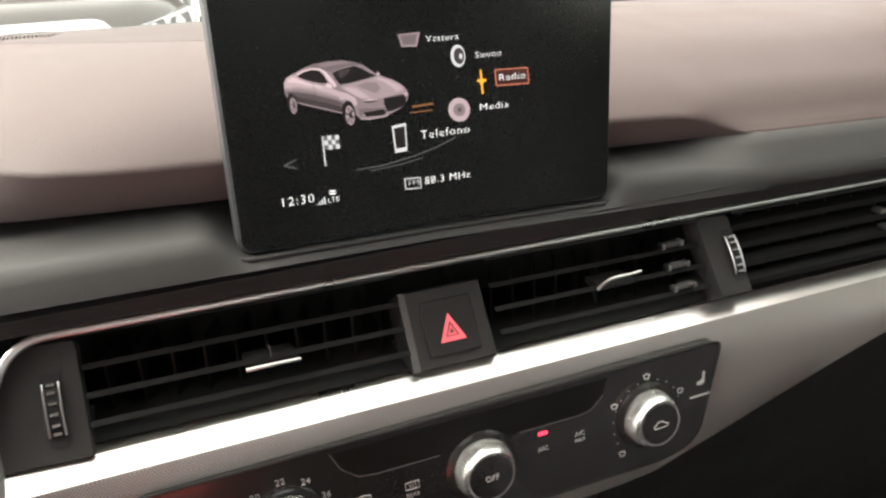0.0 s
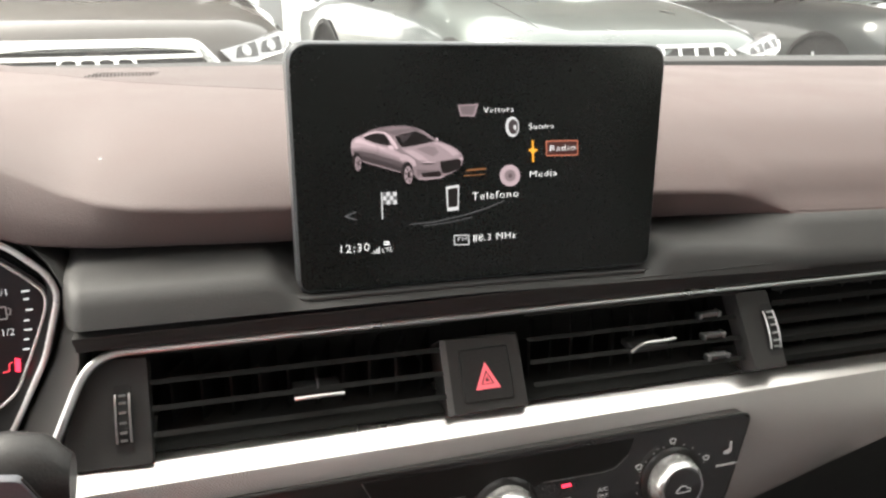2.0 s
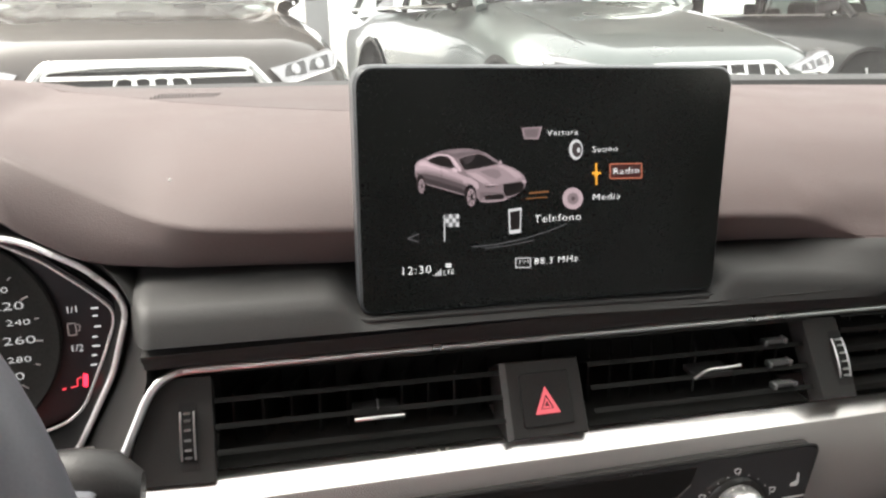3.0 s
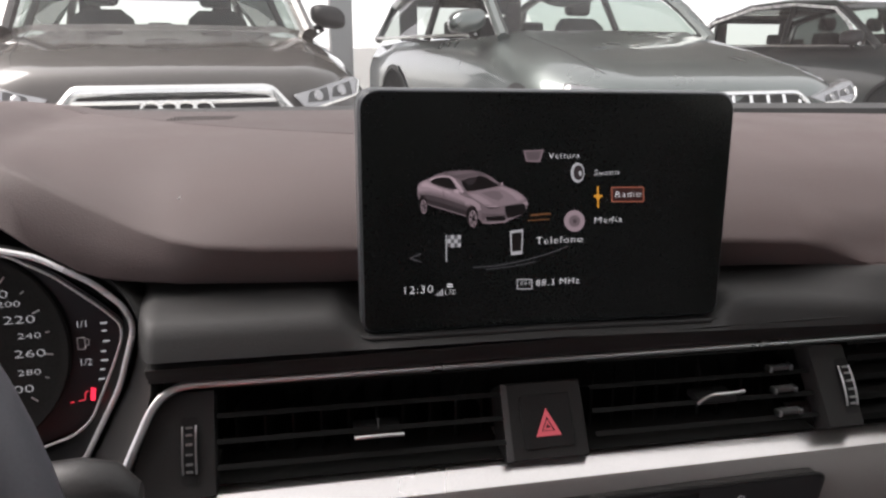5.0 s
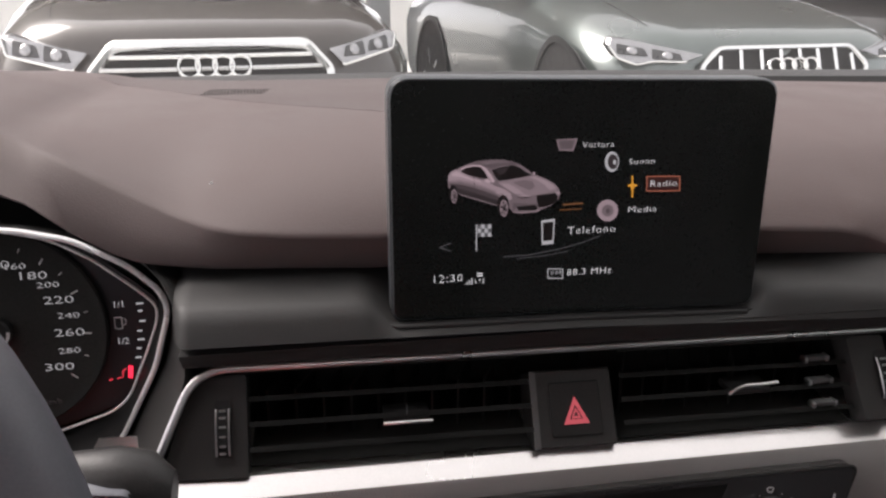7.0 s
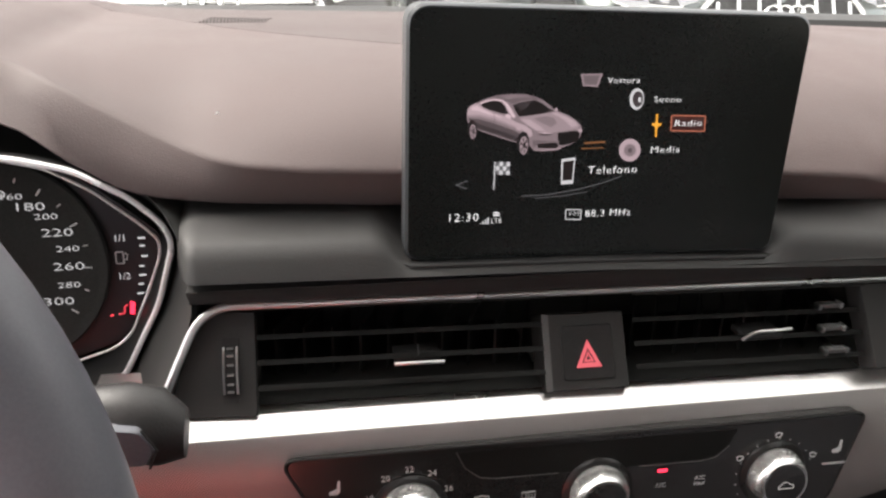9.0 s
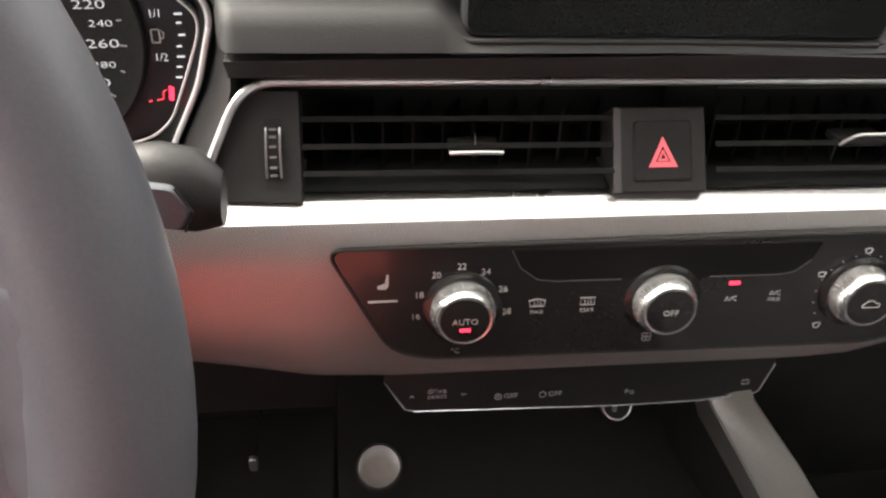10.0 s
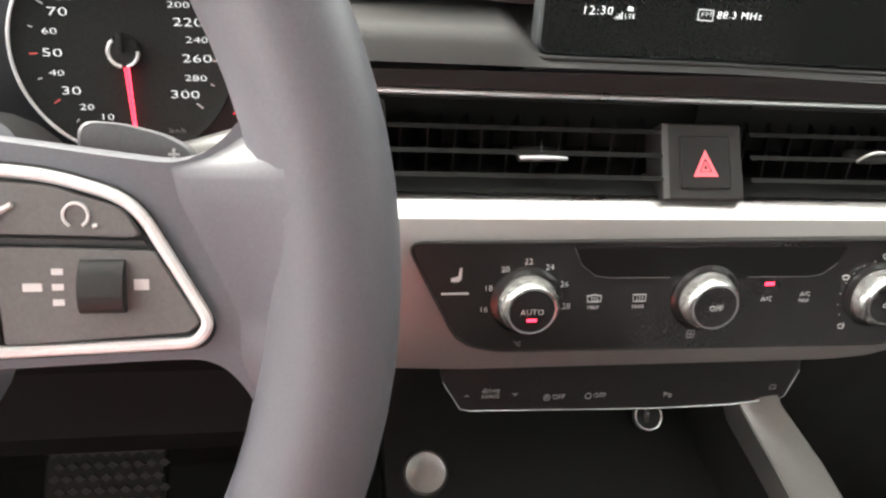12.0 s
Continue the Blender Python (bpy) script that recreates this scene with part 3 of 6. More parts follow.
# ---- infotainment screen ----
display = thing("infotainment_screen", (0, 0.008, 0.904), "upright black car display showing a menu with a silver car", "screen")
SCR = plane_at((0, 0.004, 0), (1, 0, 0), (0, 0.0, 1))
edge = rounded([(-0.0905, 0.9035), (0.0915, 0.9005), (0.0910, 1.0125), (-0.0900, 1.0160)], [0.006, 0.006, 0.0095, 0.0095], 7)
part("housing", prism(edge, lambda a, b, w: SCR(a, b, w), 0.0135, 0.0014), material("dark_grey_metal_paint", (0.055, 0.06, 0.065), 0.32, 0.3), display, "grey metallic rim")
inner = [(u * 0.985, 0.958 + (v - 0.958) * 0.976) for u, v in edge]
glass = part("glass", prism(inner, lambda a, b, w: SCR(a, b, w + 0.0004), 0.002), GLASSY, display, "dark glossy glass")
part("slot_gap", tube([(-0.0945, 0.018, 0.9085), (-0.0945, 0.008, 0.9055), (-0.0925, 0.001, 0.9035), (-0.088, -0.0008, 0.9030), (0.0, -0.0008, 0.9015), (0.086, -0.0002, 0.8990)], 0.0012, 8), BLACK, display)
part("slot", prism(rounded([(-0.0965, 0.005), (0.0965, 0.005), (0.0965, 0.022), (-0.0965, 0.022)], 0.003), lambda a, b, w: Vector((a, b - 0.004, 0.8995 + w)), 0.004), BLACK, display)


def on(bm, name, mat, label="", parent=None):
    return part(name, bm, mat, parent or glass, label, smooth=False)


def zoomed(zx, zy):
    """Menu layout coordinates to the glass."""
    x, y = zx / 1000, zy / 1000
    d = -0.12019 * x + -0.14104 * y + 1
    return ((0.16707 * x + 0.00784 * y + -0.09696) / d, (-0.12139 * x + -0.29384 * y + 1.01846) / d)


def menu_shape(points, w=0.0008):
    bm = bmesh.new()
    bm.faces.new([bm.verts.new(SCR(*zoomed(*p), w)) for p in points])
    return bm


def menu_disc(zx, zy, rx, ry, w=0.0008, n=20):
    return menu_shape([(zx + rx * math.cos(2 * math.pi * k / n), zy + ry * math.sin(2 * math.pi * k / n)) for k in range(n)], w)


def menu_line(points, wide=1.5, w=0.0009):
    out = []
    for a, b in zip(points, points[1:]):
        d = Vector((b[0] - a[0], b[1] - a[1]))
        n = Vector((-d.y, d.x)).normalized() * wide
        out.append(menu_shape([(a[0] + n.x, a[1] + n.y), (b[0] + n.x, b[1] + n.y), (b[0] - n.x, b[1] - n.y), (a[0] - n.x, a[1] - n.y)], w))
    return joined(*out)


def menu_words(text, zx, zy, high, mat, long):
    """Lettering of a given height and length on the glass."""
    u, v = zoomed(zx, zy)
    bm = words(text, high * 0.0001668 * 1.38, SCR, u, v, 0.0009, "LEFT", 0.00005, 1.0, 0.0, 1.12)
    reach = max(p.co.x for p in bm.verts) - u
    want = zoomed(zx + long, zy)[0] - u
    for p in bm.verts:
        p.co.x = u + (p.co.x - u) * want / reach
    return on(bm, "menu_text", mat)


LIT_BLACK = glow("lit_car_black", (0.03, 0.02, 0.02), 0.02)
TONE = {k: glow("lit_car_tone", (1.0, 0.76, 0.84), v) for k, v in ((210, 0.125), (185, 0.092), (160, 0.066), (135, 0.045), (110, 0.029), (85, 0.017), (60, 0.008))}


AX, BX, CX = 0.7384, 0.0088, 73.2
AY, BY, CY = 0.0161, 0.7732, 144.6


def coupe(points, w=0.0009):
    """A patch of the car picture, in the picture's own coordinates."""
    return menu_shape([(AX * x + BX * y + CX, AY * x + BY * y + CY) for x, y in points], w)


def oval(x, y, rx, ry, n=18):
    return [(x + rx * math.cos(2 * math.pi * k / n), y + ry * math.sin(2 * math.pi * k / n)) for k in range(n)]


def along(a, b, f):
    """A line a share f of the way from line a to line b."""
    return [(p[0] + (q[0] - p[0]) * f, p[1] + (q[1] - p[1]) * f) for p, q in zip(a, b)]


picture = on(coupe([(181, 208), (182, 180), (190, 166), (205, 158), (222, 151), (250, 138), (285, 127), (330, 121), (375, 120), (410, 126), (440, 138), (465, 155), (480, 168), (500, 175), (530, 186), (556, 201), (572, 217), (577, 233), (572, 252), (560, 268), (540, 280), (500, 297), (440, 305), (412, 303), (395, 285), (360, 284), (300, 268), (250, 254), (228, 248), (205, 232), (186, 226)], 0.0008), "car_picture", TONE[135], "picture of a silver coupe")
shoulder = [(182, 196), (222, 192), (265, 200), (310, 213), (348, 226), (372, 240)]
sill = [(196, 228), (228, 243), (265, 253), (310, 266), (348, 277), (362, 283)]
for k, tone in enumerate((160, 135, 85, 85, 60, 60)):
    on(coupe(along(shoulder, sill, k / 6) + along(shoulder, sill, (k + 1) / 6)[::-1], 0.0009), "flank", TONE[tone], "", picture)
for name, tone, w, points in (
    ("quarter", 185, 0.0010, [(182, 182), (192, 167), (206, 159), (222, 158), (232, 168), (258, 180), (300, 192), (322, 198), (348, 212), (372, 224), (390, 236), (384, 240), (348, 228), (310, 214), (265, 201), (222, 193), (182, 197)]),
    ("quarter_light", 210, 0.0011, [(196, 170), (214, 164), (232, 174), (262, 186), (300, 198), (300, 202), (258, 192), (222, 182), (196, 180)]),
    ("roof", 110, 0.0010, [(262, 137), (288, 127), (330, 121), (375, 120), (410, 126), (434, 138), (400, 138), (365, 144), (336, 154), (312, 145), (288, 139)]),
    ("roof_light", 135, 0.0011, [(290, 131), (335, 124), (380, 124), (405, 130), (360, 132), (318, 139)]),
    ("pillar", 210, 0.0011, [(222, 155), (245, 145), (272, 139), (300, 141), (318, 152), (334, 172), (348, 196), (340, 202), (322, 178), (308, 156), (296, 147), (272, 145), (246, 151), (228, 160)]),
    ("side_window", 0, 0.0012, [(227, 160), (246, 151), (274, 145), (298, 149), (312, 166), (321, 187), (300, 186), (262, 177), (236, 168)]),
    ("front_window", 0, 0.0012, [(338, 157), (368, 147), (412, 139), (436, 148), (458, 163), (478, 172), (440, 181), (392, 190), (360, 194), (346, 176)]),
    ("window_sheen", 60, 0.0013, [(352, 156), (372, 150), (398, 145), (392, 158), (374, 172), (362, 176)]),
    ("bonnet", 160, 0.0010, [(360, 198), (400, 192), (445, 183), (484, 174), (520, 186), (550, 200), (568, 216), (560, 228), (510, 238), (460, 246), (418, 240), (388, 222), (366, 208)]),
    ("bonnet_light", 185, 0.0011, [(470, 180), (488, 177), (522, 189), (548, 203), (562, 217), (540, 224), (520, 206), (496, 190)]),
    ("bonnet_light", 185, 0.0011, [(366, 203), (398, 204), (430, 222), (452, 240), (420, 238), (390, 221)]),
    ("bonnet_fold", 135, 0.0011, [(410, 199), (450, 190), (478, 194), (490, 212), (470, 226), (440, 214)]),
    ("wing", 185, 0.0011, [(352, 214), (380, 222), (404, 238), (408, 256), (398, 262), (388, 246), (370, 238), (352, 240)]),
    ("front", 135, 0.0010, [(408, 250), (425, 243), (460, 248), (500, 241), (492, 262), (498, 272), (420, 280), (408, 268)]),
    ("headlight", 85, 0.0012, [(424, 249), (450, 246), (478, 248), (462, 253), (438, 255)]),
    ("headlight_edge", 210, 0.0013, [(422, 246), (450, 243), (480, 246), (450, 247)]),
    ("headlight", 185, 0.0012, [(556, 231), (572, 226), (576, 236), (566, 240)]),
    ("grille", 0, 0.0012, [(494, 243), (530, 238), (562, 233), (568, 246), (562, 267), (524, 281), (502, 284), (494, 264)]),
    ("intake", 0, 0.0012, [(424, 283), (488, 276), (498, 286), (488, 294), (430, 296)]),
    ("bumper", 160, 0.0013, [(412, 299), (440, 301), (492, 295), (502, 289), (506, 294), (494, 300), (440, 306), (412, 304)]),
    ("bumper", 110, 0.0011, [(410, 270), (498, 272), (500, 285), (490, 277), (424, 284), (412, 298)]),
    ("sill", 135, 0.0011, [(230, 243), (300, 262), (354, 278), (354, 282), (300, 267), (230, 248)]),
    ("mirror", 210, 0.0014, [(310, 191), (322, 186), (333, 194), (331, 203), (316, 200)]),
    ("mirror", 185, 0.0014, [(478, 167), (485, 160), (491, 166), (485, 174)]),
):
    on(coupe(points, w), name, TONE[tone] if tone else LIT_BLACK, "", picture)
on(menu_line([(AX * x + BX * y + CX, AY * x + BY * y + CY) for x, y in ((272, 182), (276, 206), (272, 250))], 0.5, 0.0012), "door_joint", TONE[60], "", picture)
for x, y, rx, ry in ((379, 289, 17, 33), (203, 250, 13, 27)):
    wheel_pic = on(coupe(oval(x - 3, y - 8, rx * 1.25, ry * 1.12), 0.0012), "wheel", LIT_BLACK, "", picture)
    on(coupe(oval(x, y, rx * 0.86, ry * 0.92), 0.0013), "rim", TONE[160], "", wheel_pic)
    on(coupe(oval(x + 1, y - 1, rx * 0.30, ry * 0.32), 0.0015), "rim_gap", LIT_BLACK, "", wheel_pic)
    for k in range(6):
        t = 2 * math.pi * k / 6 + 0.3
        on(coupe([(x + rx * 0.24 * math.cos(t), y + ry * 0.26 * math.sin(t)), (x + rx * 0.72 * math.cos(t - 0.24), y + ry * 0.76 * math.sin(t - 0.24)), (x + rx * 0.72 * math.cos(t + 0.24), y + ry * 0.76 * math.sin(t + 0.24))], 0.0015), "rim_gap", LIT_BLACK, "", wheel_pic)
on(menu_shape([(490, 192), (545, 190), (534, 224), (497, 222)]), "car_icon", TONE[160])
on(menu_shape([(495, 195), (538, 194), (530, 219), (500, 218)], 0.0010), "icon_shade", TONE[110])
on(menu_disc(632, 253, 18, 27), "speaker_icon", LIT_GREY)
on(menu_disc(634, 253, 13, 20, 0.0010), "speaker_cone", TONE[60])
on(menu_disc(638, 254, 4, 7, 0.0012), "speaker_dome", LIT_GREY)
on(joined(menu_line([(684, 290), (684, 348)], 2.2), menu_line([(673, 316), (696, 316)], 3), menu_disc(684, 318, 5, 10)), "radio_icon", LIT_AMBER, "amber radio mast")
on(menu_line([(720, 293), (802, 293), (802, 331), (720, 331), (720, 293)], 1.6), "frame", LIT_ORANGE, "thin orange frame")
on(menu_shape([(722, 295), (800, 295), (800, 329), (722, 329)], 0.0006), "frame_fill", glow("lit_dark_red", (0.6, 0.10, 0.08), 0.012))
on(menu_disc(622, 382, 27, 29), "disc_icon", TONE[185])
on(menu_disc(622, 382, 15, 16, 0.0010), "disc_ring", TONE[135])
on(menu_disc(622, 382, 5, 6, 0.0012), "disc_hole", TONE[85])
on(menu_shape([(453, 408), (488, 403), (485, 470), (455, 473)]), "phone_icon", LIT_GREY)
on(menu_shape([(457, 414), (484, 410), (482, 460), (458, 463)], 0.0010), "phone_glass", LIT_BLACK)
on(menu_line([(285, 418), (285, 490)], 1.6), "flag_pole", LIT_GREY)
for i in range(4):
    for j in range(3):
        on(menu_shape([(288 + 9 * i, 418 + 11 * j), (297 + 9 * i, 418 + 11 * j), (297 + 9 * i, 429 + 11 * j), (288 + 9 * i, 429 + 11 * j)]), "flag_square", LIT_GREY if (i + j) % 2 else LIT_DIM)
on(menu_line([(218, 468), (188, 480), (218, 490)], 1.6), "arrow_mark", LIT_DIM)
on(menu_line([(355, 505), (420, 500), (500, 484), (560, 466), (605, 448)], 1.2), "track_line", LIT_DIM)
on(menu_line([(390, 510), (460, 502), (520, 490)], 1.0), "track_line", LIT_DIM)
LIT_BROWN = glow("lit_brown", (0.45, 0.19, 0.07), 0.10)
on(menu_line([(508, 366), (560, 362)], 2.4), "light_trail", LIT_BROWN)
on(menu_line([(500, 380), (556, 377)], 1.4), "light_trail", LIT_BROWN)
menu_words("Vettura", 557, 208, 17, LIT_WHITE, 80)
menu_words("Suono", 674, 254, 17, LIT_WHITE, 66)
menu_words("Radio", 727, 313, 19, LIT_WHITE, 68)
menu_words("Media", 672, 381, 19, LIT_WHITE, 73)
menu_words("Telefono", 520, 436, 23, LIT_WHITE, 122)
menu_words("12:30", 167, 568, 24, LIT_WHITE, 82)
menu_words("88.3 MHz", 519, 547, 21, LIT_WHITE, 113)
menu_words("FM", 478, 549, 13, LIT_GREY, 26)
on(menu_line([(471, 537), (509, 537), (509, 562), (471, 562), (471, 537)], 1.3), "frame", LIT_GREY)
for i in range(4):
    on(menu_shape([(254 + 6 * i, 578 - 5 * i), (258 + 6 * i, 578 - 5 * i), (258 + 6 * i, 580), (254 + 6 * i, 580)]), "signal_bar", LIT_GREY)
menu_words("LTE", 281, 572, 14, LIT_WHITE, 27)
on(joined(menu_line([(287, 556), (302, 556)], 1.6), menu_line([(287, 550), (302, 550)], 1.6)), "signal_arrow", LIT_WHITE)

# ---- climate panel ----
climate = thing("climate_control_panel", (0, -0.03, 0.763), "black climate control panel with three chrome-ringed knobs", "control panel")
PAN = plane_at((0, -0.0300, 0.7914), (1, 0, 0), (0, 0.10, 1.0))


def pz(z):
    return z - 0.7914


outline = rounded([(-0.1500, pz(0.8220)), (-0.1240, pz(0.7706)), (-0.1060, pz(0.7654)), (0.1060, pz(0.7634)), (0.1265, pz(0.7690)), (0.1425, pz(0.8215))], [0.008, 0.012, 0.02, 0.02, 0.012, 0.006], 7)
panel = part("fascia", prism(outline, PAN, 0.008, 0.0008), PIANO, climate, "glossy black fascia")
part("rim", tube([PAN(u * 1.003, v * 1.01, -0.0004) for u, v in outline], 0.0007, 6, True), BLACK, climate)
window = [(-0.0700, pz(0.8195)), (-0.0660, pz(0.8110)), (-0.0585, pz(0.8050)), (-0.0500, pz(0.8038)), (0.0540, pz(0.8030)), (0.0610, pz(0.8042)), (0.0680, pz(0.8100)), (0.0715, pz(0.8188))]
part("display_window", prism(window, lambda a, b, w: PAN(a, b, w + 0.0003), 0.001), DEEP, climate)
part("window_line", tube([PAN(u, v, 0.0004) for u, v in window[:5]][:4] + [PAN(-0.020, pz(0.8036), 0.0004)], 0.00022, 5), LINEGREY, climate, "thin grey line")
part("window_line", tube([PAN(0.021, pz(0.8032), 0.0004)] + [PAN(u, v, 0.0004) for u, v in window[4:7]], 0.00022, 5), LINEGREY, climate, "thin grey line")


def knob(u, face):
    """Conical chrome rotary knob with a black pushable cap."""
    at = lambda a, b, w: PAN(u + a, pz(0.7922) + b, w)
    part("knob_collar", lathe([(0.0182, -0.001), (0.0179, 0.0008), (0.0155, 0.0020), (0.0140, 0.0020)], at, 48), PIANO, climate)
    k = part("knob", lathe([(0.0146, 0.0010), (0.0145, 0.0045), (0.0138, 0.0085), (0.0127, 0.0108), (0.0119, 0.0116), (0.0110, 0.0114)], at, 96, 0.0005), KNOB, climate, "knurled chrome rotary ring")
    part("cap", lathe([(0.0111, 0.0095), (0.0111, 0.0113), (0.0106, 0.0119), (0.0060, 0.0121), (0.0005, 0.0121)], at, 48), PIANO, k, "black push cap")
    at2 = lambda a, b, w=0.0: PAN(u + a, pz(0.7922) + b, w + 0.0122)
    if face == "recirculation":
        car = rounded([(-0.0040, -0.0012), (0.0040, -0.0012), (0.0040, 0.0006), (0.0022, 0.0008), (0.0010, 0.0022), (-0.0018, 0.0022), (-0.0030, 0.0006), (-0.0040, 0.0004)], 0.0004, 3)
        part("car_mark", tube([at2(a, b - 0.0005, 0.0001) for a, b in car], 0.0002, 5, True), PAINTED, k)
    else:
        part("lettering", words(face, 0.0041, at2, 0.0, -0.0005, 0.0), PAINTED, k)
    if face == "AUTO":
        part("red_lamp", prism([(-0.0024, -0.0052), (0.0024, -0.0052), (0.0024, -0.0038), (-0.0024, -0.0038)], lambda a, b, w: at2(a, b, w + 0.0003), 0.0004), RED_LED, k, "lit red lamp")
    return k


knob(-0.0916, "AUTO")
knob(0.0002, "OFF")
knob(0.0938, "recirculation")
for text, a, r in (("16", 190, 0.0212), ("18", 159, 0.0205), ("20", 124, 0.0205), ("22", 91, 0.0208), ("24", 60, 0.0206), ("26", 26, 0.0203), ("28", -8, 0.0205)):
    part("figure", words(text, 0.0043, PAN, -0.0916 + r * math.cos(radians(a)), pz(0.7918) + r * math.sin(radians(a)), 0.0001), PAINTED, climate)
part("figure", words("°C", 0.0038, PAN, -0.0945, pz(0.7690), 0.0001), GREYPRINT, climate)
for u, text in ((-0.0576, "MAX"), (-0.0344, "REAR")):
    part("lettering", words(text, 0.0028, PAN, u, pz(0.7880), 0.0001), PAINTED, climate)
    part("defrost_mark", tube([PAN(u + a, pz(0.7928) + b, 0.0003) for a, b in ((-0.0032, -0.0016), (-0.0036, 0.0014), (0.0, 0.0022), (0.0036, 0.0014), (0.0032, -0.0016))] if text == "MAX" else [PAN(u + a, pz(0.7928) + b, 0.0003) for a, b in ((-0.0032, -0.0018), (-0.0032, 0.0018), (0.0032, 0.0018), (0.0032, -0.0018))], 0.00028, 5, True), PAINTED, climate)
    for s in (-0.0014, 0, 0.0014):
        part("defrost_wave", tube([PAN(u + s, pz(0.7914), 0.0003), PAN(u + s + 0.0004, pz(0.7924), 0.0003), PAN(u + s - 0.0002, pz(0.7938), 0.0003)], 0.0002, 5), PAINTED, climate)
part("red_lamp", prism([(0.0312, pz(0.7983)), (0.0362, pz(0.7983)), (0.0362, pz(0.8000)), (0.0312, pz(0.8000))], lambda a, b, w: PAN(a, b, w + 0.0003), 0.0005), RED_LED, climate, "lit red lamp")
part("lettering", words("A/C", 0.0036, PAN, 0.0334, pz(0.7908), 0.0001), PAINTED, climate)
part("lettering", words("A/C", 0.0034, PAN, 0.0542, pz(0.7930), 0.0001), PAINTED, climate)
part("lettering", words("MAX", 0.0028, PAN, 0.0542, pz(0.7896), 0.0001), PAINTED, climate)


def seat_mark(u, v, mirror):
    s = -1 if mirror else 1
    shape = [(-0.0024, -0.0028), (0.0010, -0.0030), (0.0024, -0.0016), (0.0026, 0.0040), (0.0016, 0.0042), (0.0010, 0.0000), (-0.0010, -0.0008), (-0.0024, -0.0012)]
    return prism([(u + a * s, v + b) for a, b in shape], lambda a, b, w: PAN(a, b, w + 0.0003), 0.0004)


for u, v, m in ((-0.1265, 0.8058, False), (0.1285, 0.8030, False)):
    part("seat_mark", seat_mark(u, pz(v), m), PAINTED, climate)
    part("seat_lamp", prism([(u - 0.0068, pz(v - 0.0095)), (u + 0.0062, pz(v - 0.0095)), (u + 0.0062, pz(v - 0.0086)), (u - 0.0068, pz(v - 0.0086))], lambda a, b, w: PAN(a, b, w + 0.0003), 0.0004), PAINTED, climate)
for a in list(range(20, 240, 17)):
    part("tick", prism([(0.0945 + 0.0207 * math.cos(radians(a)) + p, pz(0.7905) + 0.0207 * math.sin(radians(a)) + q) for p, q in ((-0.0003, -0.0003), (0.0003, -0.0003), (0.0003, 0.0003), (-0.0003, 0.0003))], lambda a, b, w: PAN(a, b, w + 0.0003), 0.0004), GREYPRINT, climate)
for a in (90, 25, 150, 225):
    part("airflow_mark", tube([PAN(0.0945 + 0.0228 * math.cos(radians(a)) + p, pz(0.7905) + 0.0228 * math.sin(radians(a)) + q, 0.0003) for p, q in ((-0.0018, 0.0008), (0.0, 0.0014), (0.0018, 0.0008), (0.0010, -0.0012), (-0.0010, -0.0012))], 0.0003, 5, True), PAINTED, climate)
fan = [ring(0.0011, 0.0003, lambda a, b, w, p=p, q=q: PAN(-0.0045 + p + a, pz(0.7722) + q + b, w + 0.0003), 0, 10) for p, q in ((0.001, 0.001), (-0.001, 0.001), (0.001, -0.001), (-0.001, -0.001))]
part("fan_mark", joined(*fan), GREYPRINT, climate)

# ---- button bar ----
bar = thing("button_bar", (-0.02, -0.01, 0.712), "black row of buttons with a chrome lower edge", "control panel")
BARPRINT = material("pale_grey_print", (0.55, 0.55, 0.55), 0.5, stain=0.04)
BAR = plane_at((0, -0.0130, 0.7190), (1, 0, 0), (0, 0.12, 1.0))
low = [(-0.1272, 0.0140), (-0.1170, -0.0030), (-0.1120, -0.0045), (-0.0071, -0.0075), (0.0400, -0.0070), (0.0700, -0.0040), (0.0725, -0.0025), (0.0785, 0.0140)]
part("face", prism([(0.0785, 0.030), (-0.1272, 0.030)] + low, BAR, 0.012), BLACK, bar)
part("chrome_edge", tube([BAR(u, v, 0.0003) for u, v in low], 0.0007, 6), CHROME, bar, "thin chrome lower edge")
part("lettering", words("drive", 0.0050, BAR, -0.1004, 0.0072, 0.0001), BARPRINT, bar)
part("lettering", words("select", 0.0043, BAR, -0.1004, 0.0040, 0.0001), BARPRINT, bar)
for u, s in ((-0.1135, 1), (-0.0868, -1)):
    part("arrow_mark", tube([BAR(u - 0.0012, 0.0045 - 0.0006 * s, 0.0002), BAR(u, 0.0045 + 0.0006 * s, 0.0002), BAR(u + 0.0012, 0.0045 - 0.0006 * s, 0.0002)], 0.00022, 5), BARPRINT, bar)
for u in (-0.0645, -0.0410):
    part("lettering", words("OFF", 0.0042, BAR, u + 0.0024, 0.0018, 0.0001), BARPRINT, bar)
    part("mark", ring(0.0017, 0.00022, lambda a, b, w, u=u: BAR(u - 0.0042 + a, 0.0018 + b, w + 0.0002), 0, 16), BARPRINT, bar)
part("lettering", words("A", 0.0026, BAR, -0.0687, 0.0018, 0.0001), BARPRINT, bar)
part("lettering", words("P", 0.0042, BAR, -0.0002, 0.0008, 0.0001), BARPRINT, bar)
part("mark", ring(0.0010, 0.00022, lambda a, b, w: BAR(0.0025 + a, 0.0004 + b, w + 0.0002), 0, 12), BARPRINT, bar)
part("mark", tube([BAR(0.0643 + a, 0.0030 + b, 0.0002) for a, b in ((-0.0018, -0.0012), (0.0018, -0.0012), (0.0018, 0.0014), (-0.0018, 0.0014))], 0.0002, 5, True), BARPRINT, bar)
